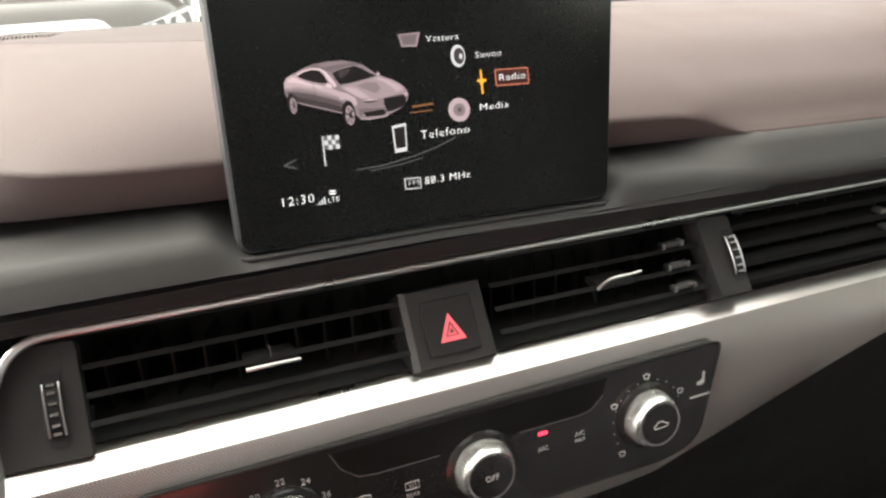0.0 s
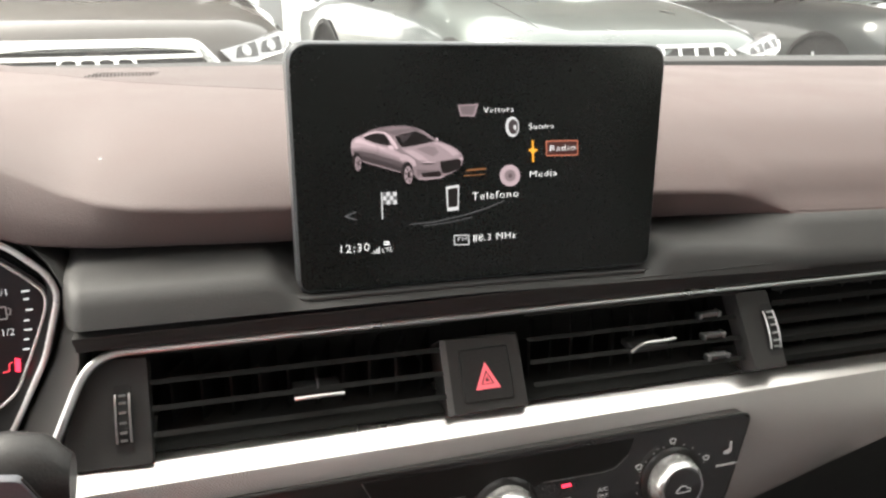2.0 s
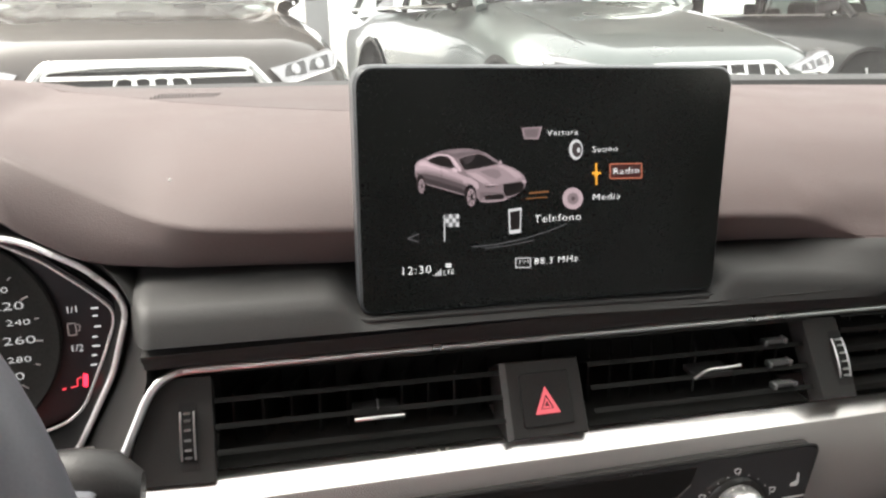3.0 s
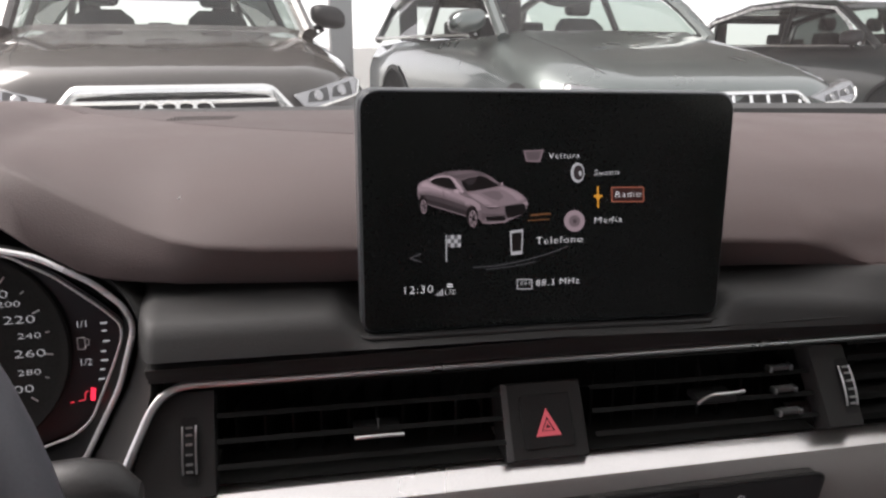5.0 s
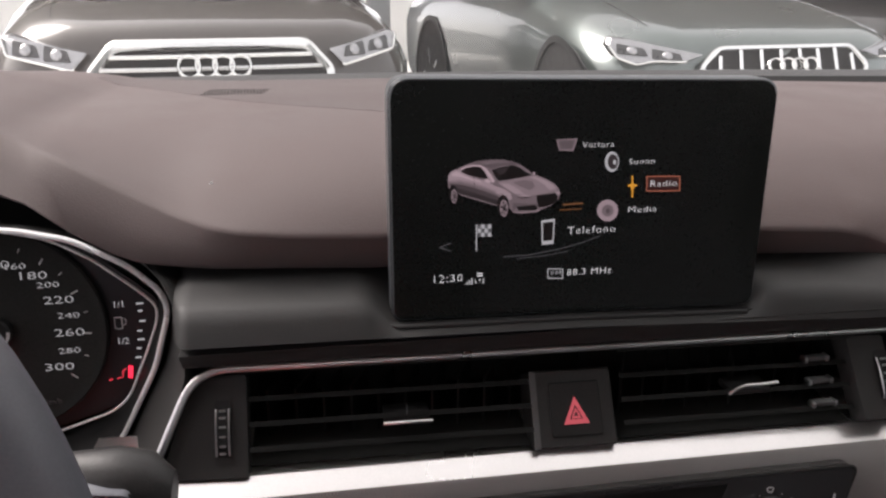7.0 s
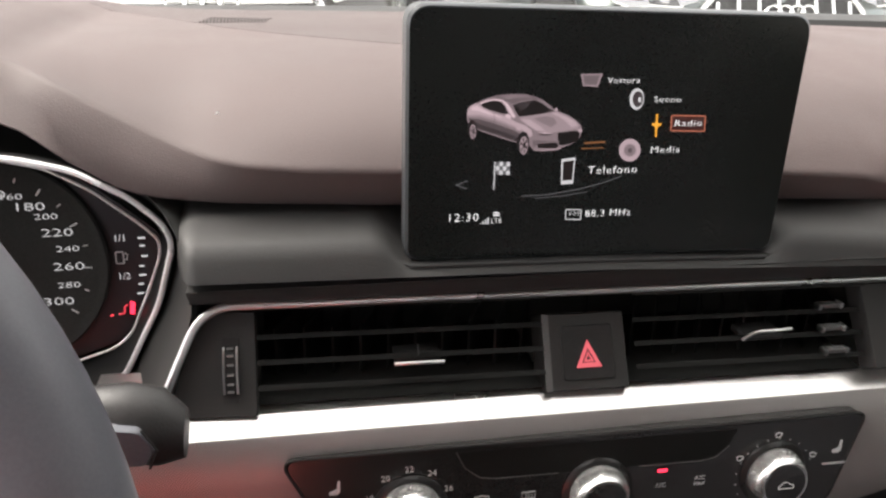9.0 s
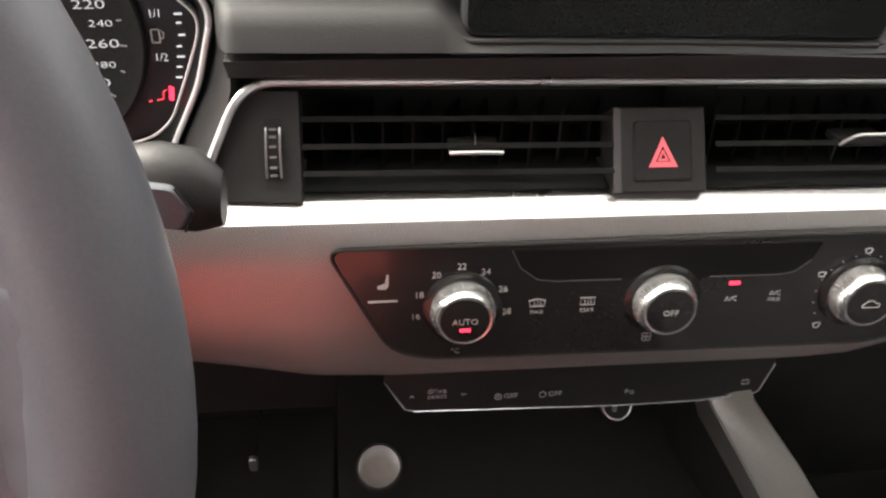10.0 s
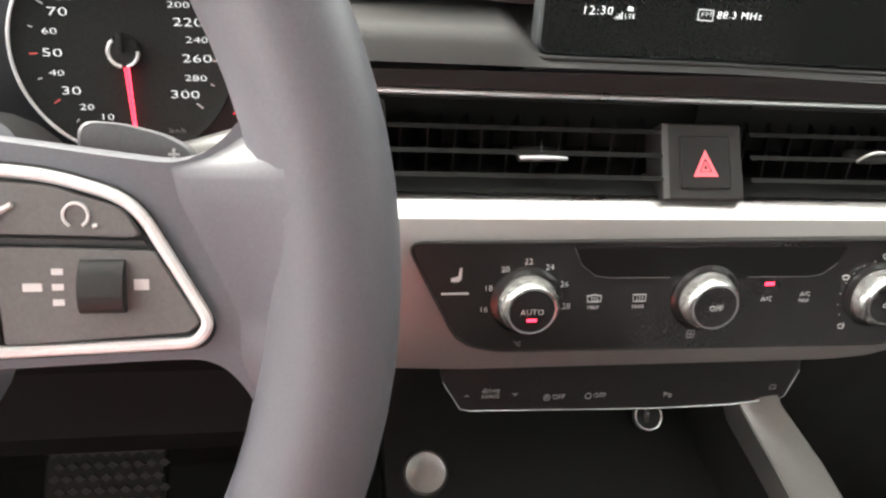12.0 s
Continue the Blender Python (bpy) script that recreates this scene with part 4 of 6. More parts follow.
for u in (-0.0785, -0.0525, -0.0290, -0.0050, 0.0180):
    part("joint", prism([(u - 0.0001, -0.0066), (u + 0.0001, -0.0066), (u + 0.0001, 0.02), (u - 0.0001, 0.02)], lambda a, b, w: BAR(a, b, w + 0.0001), 0.0005), DIM, bar)

# ---- instrument cluster ----
cluster = thing("instrument_cluster", (-0.28, 0.06, 0.82), "dark instrument cluster with speedometer and fuel gauge, chrome outlined", "instrument cluster")
CL = plane_at((-0.2856, 0.0600, 0.8883), (1, 0, 0), (0, 0.08, 1.0))  # around the speedometer's hub
OUTER = [(-0.42, 0.9150), (-0.36, 0.9420), (-0.30, 0.9470), (-0.2632, 0.9443), (-0.2391, 0.9385), (-0.2150, 0.9250), (-0.2010, 0.9115), (-0.1978, 0.9015), (-0.2070, 0.8715), (-0.2265, 0.8350), (-0.2340, 0.8290), (-0.2570, 0.8205), (-0.30, 0.8130), (-0.36, 0.8120), (-0.42, 0.8250)]
INNER = [(-0.41, 0.9130), (-0.36, 0.9400), (-0.30, 0.9440), (-0.2732, 0.9404), (-0.2547, 0.9362), (-0.2351, 0.9251), (-0.2146, 0.9078), (-0.2062, 0.8990), (-0.2066, 0.8915), (-0.2122, 0.8772), (-0.2243, 0.8504), (-0.2333, 0.8428), (-0.2610, 0.8342), (-0.30, 0.8270), (-0.36, 0.8270), (-0.41, 0.8380)]


def cl_y(z, off):
    return off + 0.08 * (z - 0.8883)


out_r = rounded(OUTER, 0.006, 4)
in_r = rounded(INNER, 0.005, 4)
part("outer_bezel", tube([(x, cl_y(z, 0.0412), z) for x, z in out_r], 0.0015, 8, True), BEZEL, cluster, "bright chrome outline")
part("inner_bezel", tube([(x, cl_y(z, 0.054), z) for x, z in in_r], 0.0007, 8, True), BEZEL, cluster, "fine chrome outline")
part("tray", loft([[(-0.295 + (x + 0.295) * s, cl_y(z, y), 0.88 + (z - 0.88) * s) for x, z in out_r] for s, y in ((1.015, 0.048), (1.012, 0.0425), (0.985, 0.0455), (0.94, 0.057), (0.90, 0.0635), (0.90, 0.075))], caps=False), BLACK, cluster, "dark grey bezel tray")
part("dial_plate", prism([(x + 0.2856, z - 0.8883) for x, z in in_r], lambda a, b, w: CL(a, b, w - 0.0005), 0.004), material("dial_black", (0.018, 0.018, 0.021), 0.35), cluster)
DIALPRINT = glow("lit_dial_figures", (0.9, 0.9, 0.92), 0.12)
speedo = part("speedometer", lathe([(0.0540, -0.001), (0.0540, 0.0030), (0.0530, 0.0038), (0.0518, 0.0030), (0.0480, 0.0010), (0.0100, 0.0008), (0.0005, 0.0008)], CL, 72), VENTBLACK, cluster)
part("chrome_ring", ring(0.0530, 0.0009, CL, 0.0040, 64, (100, 262)), BEZEL, speedo, "bright half ring")
SPEEDS = {10: 250, 20: 233, 30: 216, 40: 199, 50: 183, 60: 166, 70: 149, 80: 136, 100: 115, 120: 99, 140: 84, 160: 69, 180: 54, 200: 40, 220: 25, 240: 10, 260: -5, 280: -21, 300: -38}
for s, a in SPEEDS.items():
    big = s in (30, 50, 70, 100, 140, 180, 220, 260, 300)
    ca, sa = math.cos(radians(a)), math.sin(radians(a))
    r = 0.0345 if big else 0.0355
    part("figure", words(str(s), 0.0058 if big else 0.0043, CL, r * ca, r * sa, 0.0011, wide=1.75), DIALPRINT, speedo)
    r0, r1 = (0.0415, 0.0452) if big else (0.0430, 0.0452)
    part("tick", tube([CL(r0 * ca, r0 * sa, 0.0011), CL(r1 * ca, r1 * sa, 0.0011)], 0.0004 if big else 0.0003, 5), REDPRINT if s in (30, 50) else PAINTED, speedo)
part("lettering", words("km/h", 0.0042, CL, 0.022, -0.040, 0.0011), GREYPRINT, speedo)
needle = part("needle", loft([[CL(0.0005 + (r * 0.035) + s * wd, -r, 0.0042 + q) for s, q in ((-1, -0.0004), (1, -0.0004), (1, 0.0004), (-1, 0.0004))] for r, wd in ((0.004, 0.0013), (0.046, 0.0007))]), glow("lit_red_needle", (0.9, 0.03, 0.06), 0.7), speedo, "red needle resting at zero")
part("needle_groove", tube([CL(0.0007, -0.006, 0.0048), CL(0.0017, -0.034, 0.0048)], 0.00025, 5), BLACK, speedo)
part("hub", lathe([(0.0078, 0.0010), (0.0078, 0.0045), (0.0070, 0.0056), (0.0005, 0.0058)], CL, 32), BLACK, speedo)
# Only the ring's lit arcs are built, so the glint lies in the shape.
part("hub_ring_glint", ring(0.0070, 0.0010, CL, 0.0056, 28, (128, 262)), BEZEL, speedo)
part("hub_ring_glint", ring(0.0070, 0.0009, CL, 0.0056, 20, (282, 365)), BEZEL, speedo)
part("needle_tail", box(-0.2873, -0.2843, 0.0495, 0.0550, 0.8890, 0.8985, 0.0006), VENTBLACK, speedo)
for z, s in ((0.8985, 1), (0.8945, 0), (0.8890, 0.6), (0.8838, 0), (0.8790, 1), (0.8742, 0), (0.8692, 0.6)):
    u = -0.2235 + 0.2856 + 0.0042 * math.cos((z - 0.8890) * 60) + (0.0025 if z > 0.884 else 0.0012)
    part("gauge_tick", tube([CL(u, z - 0.8883, 0.0003), CL(u + 0.0022 + 0.0012 * s, z - 0.8883, 0.0003)], 0.0005, 5), LIT_GREY, cluster)
part("lettering", words("1/1", 0.0050, CL, -0.2262 + 0.2856, 0.8985 - 0.8883, 0.0002), LIT_GREY, cluster)
part("lettering", words("1/2", 0.0050, CL, -0.2262 + 0.2856, 0.8785 - 0.8883, 0.0002), LIT_GREY, cluster)
pump = rounded([(-0.0022, -0.0030), (0.0014, -0.0030), (0.0014, 0.0030), (-0.0022, 0.0030)], 0.0004, 2)
part("pump_mark", tube([CL(0.0588 + a, 0.8886 - 0.8883 + b, 0.0004) for a, b in pump], 0.00035, 5, True), PAINTED, cluster)
part("pump_mark", tube([CL(0.0588 + a, 0.0003 + b, 0.0004) for a, b in ((0.0014, -0.001), (0.0030, -0.001), (0.0034, 0.0016), (0.0022, 0.0024))], 0.00035, 5), PAINTED, cluster)
part("warning_lamp", prism([(0.0600, -0.0300), (0.0622, -0.0305), (0.0630, -0.0240), (0.0608, -0.0232)], lambda a, b, w: CL(a, b, w + 0.0004), 0.0003), RED_LED, cluster, "lit red warning mark")
part("warning_lamp", tube([CL(0.0545 + a, -0.0300 + b, 0.0004) for a, b in ((0, 0), (0.0030, 0.0006), (0.0034, 0.0042), (0.0050, 0.0050))], 0.0004, 5), RED_MARK, cluster)
part("warning_lamp", tube([CL(0.0505, -0.0306, 0.0004), CL(0.0520, -0.0302, 0.0004)], 0.0005, 5), RED_MARK, cluster)
part("lettering", words("0°C", 0.0052, CL, -0.0700, -0.016, 0.0003), GREYPRINT, cluster)
# panel between the cluster and the strip
cheek = thing("cluster_surround", (-0.23, 0.03, 0.81), "dark plastic surround between cluster and vents", "trim panel")
EDGE = [(0.815, -0.235), (0.829, -0.2335), (0.835, -0.2255), (0.8715, -0.206), (0.9015, -0.1968), (0.9115, -0.2000), (0.925, -0.2140), (0.936, -0.228)]
FRONT = [(0.815, -0.225), (0.830, -0.212), (0.853, -0.1985), (0.8735, -0.1885), (0.884, -0.1855), (0.905, -0.1855), (0.920, -0.196), (0.936, -0.215)]
FRONT_Y = [(0.815, -0.020), (0.835, -0.0175), (0.853, -0.0135), (0.8735, -0.0035), (0.886, 0.0030), (0.905, 0.0080), (0.920, 0.0280), (0.936, 0.047)]
rows = []
for z in span(0.815, 0.936, 24):
    xa, ya, xb, yb = lerp(FRONT, z), lerp(FRONT_Y, z), lerp(EDGE, z) + 0.001, cl_y(z, 0.0500)
    rows.append([(xa + 0.004, ya + 0.020, z), (xa + 0.0015, ya + 0.003, z), (xa, ya, z), (xa + (xb - xa) * 0.5, ya + (yb - ya) * 0.5 + 0.003, z), (xb, yb, z), (xb + 0.012, yb + 0.006, z)])
part("cheek", loft(rows), DARK, cheek)
part("lower_cheek", loft([[(x, 0.030, 0.8130), (x, -0.004, 0.8060), (x, -0.010, 0.8000), (x, 0.05, 0.79), (x, 0.07, 0.8130)] for x in span(-0.44, -0.205, 6)]), VENTBLACK, cheek)

# ---- steering wheel ----
wheel_c = Vector((-0.3414, -0.1804, 0.8874))
WH = plane_at(wheel_c, (1, 0, 0), (0, math.sin(0.3176), math.cos(0.3176)))
wheel = thing("steering_wheel", wheel_c + Vector((0, 0.1, -0.17)), "black leather steering wheel with chrome-framed button pads", "steering wheel")


def rim_path(n=96):
    pts = []
    for k in range(n):
        a = 2 * math.pi * k / n
        u, v = 0.1582 * math.cos(a), 0.1582 * math.sin(a)
        v = max(v, -0.128 - 0.006 * (1 - (u / 0.1) ** 2) if abs(u) < 0.1 else -0.135)
        pts.append((u, v))
    return pts


def rim_bm():
    pts = rim_path()
    rings = []
    n = len(pts)
    for i, (u, v) in enumerate(pts):
        d = Vector((u, v)).normalized()
        rr, hh = 0.0162, 0.0165
        rings.append([WH(u + d.x * rr * math.cos(t), v + d.y * rr * math.cos(t), hh * math.sin(t)) for t in (2 * math.pi * k / 20 for k in range(20))])
    rings.append(rings[0])
    bm = loft(rings, caps=False)
    bmesh.ops.remove_doubles(bm, verts=bm.verts, dist=1e-6)
    return bm


part("rim", rim_bm(), LEATHER, wheel, "smooth black leather rim")
part("seam", tube([WH(u * 0.915, v * 0.915, -0.0070) for u, v in rim_path()], 0.0006, 5, True), BLACK, wheel)


def spoke(s):
    shape = [(0.05, 0.036), (0.088, 0.0325), (0.113, 0.0290), (0.126, 0.0275), (0.136, 0.0330), (0.146, 0.0480), (0.155, 0.040), (0.157, 0.0), (0.152, -0.045), (0.147, -0.064), (0.1455, -0.046), (0.1430, -0.034), (0.1395, -0.0265), (0.1345, -0.0210), (0.1290, -0.0188), (0.120, -0.0188), (0.05, -0.0210)]
    shape = rounded(shape, 0.006, 3)
    rings = []
    for w, g in ((-0.016, 0.93), (-0.006, 0.99), (-0.002, 1.0), (0.0015, 0.985), (0.003, 0.96)):
        rings.append([WH(s * (0.10 + (u - 0.10) * g), 0.005 + (v - 0.005) * g, w) for u, v in shape])
    return loft(rings)


INNER_EDGE = [(-0.064, 0.147), (-0.046, 0.1455), (-0.034, 0.143), (-0.0265, 0.1395), (-0.021, 0.1355), (-0.0165, 0.1345), (-0.0085, 0.1345), (0.0075, 0.1265), (0.0188, 0.1205), (0.0262, 0.1190), (0.0285, 0.1290), (0.033, 0.137), (0.048, 0.147)]


def spoke_flare(s):
    """The leather that swells from the spoke up to the rim."""
    rows = []
    for v in span(-0.062, 0.046, 44):
        a, b = lerp(INNER_EDGE, v), math.sqrt(0.1582 ** 2 - v * v) + 0.001
        top = [(a + (b - a) * k / 12, 0.0026 + 0.0136 * ease(0, 1, k / 12)) for k in range(13)]
        rows.append([WH(s * u, v, w) for u, w in top] + [WH(s * b, v, -0.004), WH(s * (a + 0.001), v, -0.004)])
    return loft(rows)


for s in (1, -1):
    part("spoke", spoke(s), LEATHER, wheel, sharp=18)
    part("spoke_flare", spoke_flare(s), LEATHER, wheel, sharp=60)
part("airbag_cover", prism(rounded([(-0.085, 0.030), (-0.055, 0.050), (0.055, 0.050), (0.085, 0.030), (0.075, -0.035), (0.040, -0.062), (-0.040, -0.062), (-0.075, -0.035)], 0.014, 5), lambda a, b, w: WH(a, b, w + 0.012), 0.04, 0.006), LEATHER, wheel)
part("lower_spoke", prism([(-0.022, -0.05), (0.022, -0.05), (0.026, -0.13), (-0.026, -0.13)], lambda a, b, w: WH(a, b, w + 0.002), 0.012, 0.002), BLACK, wheel)
part("column", tube([WH(0, 0, -0.02), WH(0, 0, -0.10), WH(0, 0, -0.20)], 0.045, 24), BLACK, wheel)


def button_pad(s):
    F = lambda a, b, w: WH(s * a, b, w + 0.0045)
    frame_o = rounded([(0.070, 0.0264), (0.098, 0.0246), (0.1150, 0.0188), (0.1215, 0.0075), (0.1305, -0.0090), (0.1275, -0.0134), (0.070, -0.0150)], [0.004, 0.010, 0.008, 0.01, 0.004, 0.004, 0.004], 5)
    base_o = [(0.100 + (u - 0.100) * 1.055, 0.006 + (v - 0.006) * 1.10) for u, v in frame_o]
    pad = part("button_pad", prism(base_o, F, 0.006, 0.0006), BLACK, wheel, "chrome-framed button pad")
    part("frame", tube([F(u, v, 0.0006) for u, v in frame_o], 0.0014, 8, True), BEZEL, pad, "satin chrome frame")
    upper = rounded([(0.074, 0.0122), (0.1170, 0.0108), (0.1130, 0.0172), (0.098, 0.0222), (0.074, 0.0240)], 0.002, 3)
    lower = rounded([(0.0872, -0.0128), (0.1262, -0.0108), (0.1288, -0.0085), (0.1190, 0.0080), (0.0858, 0.0092)], 0.0012, 3)
    third = rounded([(0.074, -0.0130), (0.0858, -0.0128), (0.0842, 0.0094), (0.074, 0.0096)], 0.0012, 3)
    part("bar", prism([(0.074, 0.0104), (0.1178, 0.0090), (0.1172, 0.0101), (0.074, 0.0115)], lambda a, b, w: F(a, b, w + 0.0018), 0.004), DARK, pad)
    grey = material("grey_button_rubber", (0.115, 0.112, 0.110), 0.5, grain=0.2)
    up = part("button", prism(upper, lambda a, b, w: F(a, b, w + 0.0022), 0.004, 0.0006), grey, pad)
    lo = part("button", prism(lower, lambda a, b, w: F(a, b, w + 0.0022), 0.004, 0.0006), grey, pad)
    part("button", prism(third, lambda a, b, w: F(a, b, w + 0.0022), 0.004, 0.0006), grey, pad)
    G = lambda a, b, w=0.0: F(a, b, w + 0.0024)
    part("roller", tube([G(0.1085 - 0.0047, 0.0003, 0.0), G(0.1085 + 0.0047, 0.0003, 0.0)], 0.0060, 20, flat=0.55), BLACK, pad, "ribbed black roller")
    if s > 0:
        part("mark", prism([(0.0918, -0.0008), (0.0958, -0.0008), (0.0958, 0.0010), (0.0918, 0.0010)], lambda a, b, w: G(a, b, w), 0.0003), PAINTED, lo)
        part("mark", prism([(0.1148, -0.0008), (0.1180, -0.0008), (0.1180, 0.0016), (0.1148, 0.0016)], lambda a, b, w: G(a, b, w), 0.0003), PAINTED, lo)
        for k in range(3):
            part("mark", prism([(0.0978, -0.0040 + 0.0034 * k), (0.1002, -0.0040 + 0.0034 * k), (0.1002, -0.0026 + 0.0034 * k), (0.0978, -0.0026 + 0.0034 * k)], lambda a, b, w: G(a, b, w), 0.0003), PAINTED, lo)
        part("star_mark", tube([G(0.1035 + 0.0026 * math.cos(radians(t)), 0.0158 + 0.0026 * math.sin(radians(t)), 0.0001) for t in range(-60, 241, 20)], 0.0004, 5), PAINTED, up)
        part("star_mark", tube([G(0.1069, 0.0134, 0.0001), G(0.1079, 0.0136, 0.0001)], 0.0005, 5), PAINTED, up)
        part("phone_mark", tube([G(0.0865, 0.0140, 0.0004), G(0.0880, 0.0165, 0.0004), G(0.0910, 0.0182, 0.0004)], 0.0007, 6), PAINTED, up)
    return pad


button_pad(1)
button_pad(-1)
for s in (1, -1):
    P = lambda a, b, w: WH(s * a, b, w - 0.0135)
    paddle = part("shift_paddle", prism(rounded([(0.098, 0.0240), (0.1250, 0.0225), (0.1255, 0.0290), (0.1190, 0.0332), (0.1070, 0.0362), (0.098, 0.0365)], 0.004, 4), P, 0.005, 0.001), material("grey_paddle_plastic", (0.10, 0.10, 0.105), 0.4), wheel, "grey shift paddle behind the spoke")
    part("sign", joined(prism([(0.1190, 0.0283), (0.1216, 0.0283), (0.1216, 0.0289), (0.1190, 0.0289)], lambda a, b, w: P(a, b, w + 0.0004), 0.0003), *([prism([(0.1200, 0.0272), (0.1206, 0.0272), (0.1206, 0.0300), (0.1200, 0.0300)], lambda a, b, w: P(a, b, w + 0.0004), 0.0003)] if s > 0 else [])), PAINTED, paddle)

# ---- stalk ----
stalk = thing("wiper_stalk", (-0.25, -0.06, 0.87), "black wiper stalk with a grey end switch behind the wheel", "stalk")
spath = [(-0.275, -0.020, 0.848), (-0.242, -0.046, 0.866), (-0.215, -0.064, 0.8765), (-0.200, -0.066, 0.8755), (-0.188, -0.067, 0.8735), (-0.1795, -0.068, 0.8705)]


def stalk_bm():
    rings = []
    for (x, y, z), (a, b) in zip(spath, ((0.007, 0.008), (0.008, 0.010), (0.011, 0.0125), (0.0135, 0.0150), (0.013, 0.0145), (0.008, 0.0095))):
        rings.append([(x + 0.10 * a * math.sin(t), y + a * math.cos(t), z + b * math.sin(t)) for t in (2 * math.pi * k / 20 for k in range(20))])
    return loft(rings)


STALK = material("black_stalk_plastic", (0.026, 0.025, 0.025), 0.45, grain=0.2, stain=0.15, spec=0.35)
part("lever", stalk_bm(), STALK, stalk)
part("end_switch", prism(rounded([(-0.2090, 0.8670), (-0.1915, 0.8665), (-0.1880, 0.8730), (-0.1925, 0.8815), (-0.2090, 0.8840)], 0.002, 3), lambda a, b, w: Vector((a, -0.0812 - w, b)), 0.006, 0.001), material("grey_switch", (0.11, 0.115, 0.13), 0.35), stalk, "grey end switch")
part("groove", tube([(-0.1905, -0.0815, 0.8660), (-0.1872, -0.0812, 0.8730), (-0.1917, -0.0812, 0.8818)], 0.0005, 5), BLACK, stalk)

# ---- centre console ----
console = thing("centre_console", (0, 0.0, 0.25), "black centre console with a sloping silver rail", "console")


def tray_ring(x):
    return [(x, 0.075, 0.735), (x, 0.050, 0.700), (x, 0.032, 0.678), (x, 0.016, 0.668), (x, 0.0, 0.650), (x, -0.012, 0.637), (x, -0.020, 0.631), (x, -0.40, 0.622), (x, -0.40, 0.30), (x, 0.10, 0.30)]


CUPS = ((-0.079, -0.064, 0.037), (0.013, -0.056, 0.041))
part("front_slope", loft([[p for p in tray_ring(x)[:7]] + [(x, -0.012, 0.618), (x, 0.09, 0.62), (x, 0.12, 0.735)] for x in span(-0.155, 0.10, 12)]), CONSOLE, console)


def cup_plate():
    """The flat deck with two round openings."""
    bm = bmesh.new()
    n = 48
    deck = lambda x, y: Vector((x, y, 0.631 + 0.0237 * (y + 0.02)))
    x0, x1, xm, y0, y1 = -0.155, 0.10, -0.0385, -0.40, -0.0195
    for (cx, cy, r), (a0, a1) in zip(CUPS, ((x0, xm), (xm, x1))):
        inner, outer = [], []
        for k in range(n):
            t = 2 * math.pi * k / n
            c, s = math.cos(t), math.sin(t)
            inner.append(bm.verts.new(deck(cx + r * c, cy + r * s)))
            f = min(((a1 - cx) / c if c > 1e-6 else (a0 - cx) / c if c < -1e-6 else 9), ((y1 - cy) / s if s > 1e-6 else (-0.115 - cy) / s if s < -1e-6 else 9))
            outer.append(bm.verts.new(deck(cx + f * c, cy + f * s)))
        for k in range(n):
            j = (k + 1) % n
            bm.faces.new((inner[k], inner[j], outer[j], outer[k]))
    bm.faces.new([bm.verts.new(deck(*p)) for p in ((x0, -0.115), (x1, -0.115), (x1, y0), (x0, y0))])
    bmesh.ops.solidify(bm, geom=bm.faces[:], thickness=0.003)
    return bm


part("deck", cup_plate(), CONSOLE, console)
part("tunnel_left", box(-0.160, -0.150, -0.42, 0.14, 0.26, 0.640, 0.004), CONSOLE, console)
part("tunnel_right", box(0.096, 0.106, -0.42, 0.14, 0.26, 0.640, 0.004), CONSOLE, console)
part("rear_end", box(-0.155, 0.10, -0.44, -0.39, 0.26, 0.640, 0.004), CONSOLE, console)
rail_l = [(0.0440, 0.0000, 0.7250), (0.0468, -0.0150, 0.7080), (0.0620, -0.0350, 0.6830), (0.0780, -0.0520, 0.6560), (0.0920, -0.0677, 0.6360), (0.102, -0.095, 0.628), (0.108, -0.16, 0.624), (0.110, -0.38, 0.620)]
rail_r = [(0.0660, 0.0000, 0.7290), (0.0705, -0.0165, 0.7120), (0.0890, -0.0390, 0.6880), (0.1080, -0.0545, 0.6600), (0.1250, -0.0690, 0.6380), (0.137, -0.095, 0.629), (0.144, -0.16, 0.624), (0.147, -0.38, 0.620)]
rings = []
for a, b in zip(rail_l, rail_r):
    a, b = Vector(a) + Vector((0.001, 0, 0)), Vector(b)
    out = Vector((0, -0.55, 0.83))
    rings.append([a - out * 0.02, a, a + (b - a) * 0.06 + out * 0.0012, a + (b - a) * 0.5 + out * 0.0022, a + (b - a) * 0.94 + out * 0.0012, b, b - out * 0.02])
part("silver_rail", loft(rings), RAIL, console, "silver side rail")
part("rail_edge", tube([Vector(a) + Vector((0.0002, -0.0003, 0.001)) for a in rail_l], 0.0007, 6), RAIL, console)
part("side_wall", loft([[Vector(b) + Vector((0.001, 0.004, -0.002)), Vector(b) + Vector((0.012, 0.03, -0.10)), (b[0] + 0.02, b[1] + 0.06, 0.30), (b[0] - 0.02, b[1] + 0.06, 0.30), Vector(b) + Vector((-0.03, 0.02, -0.03))] for b in rail_r]), CONSOLE, console)

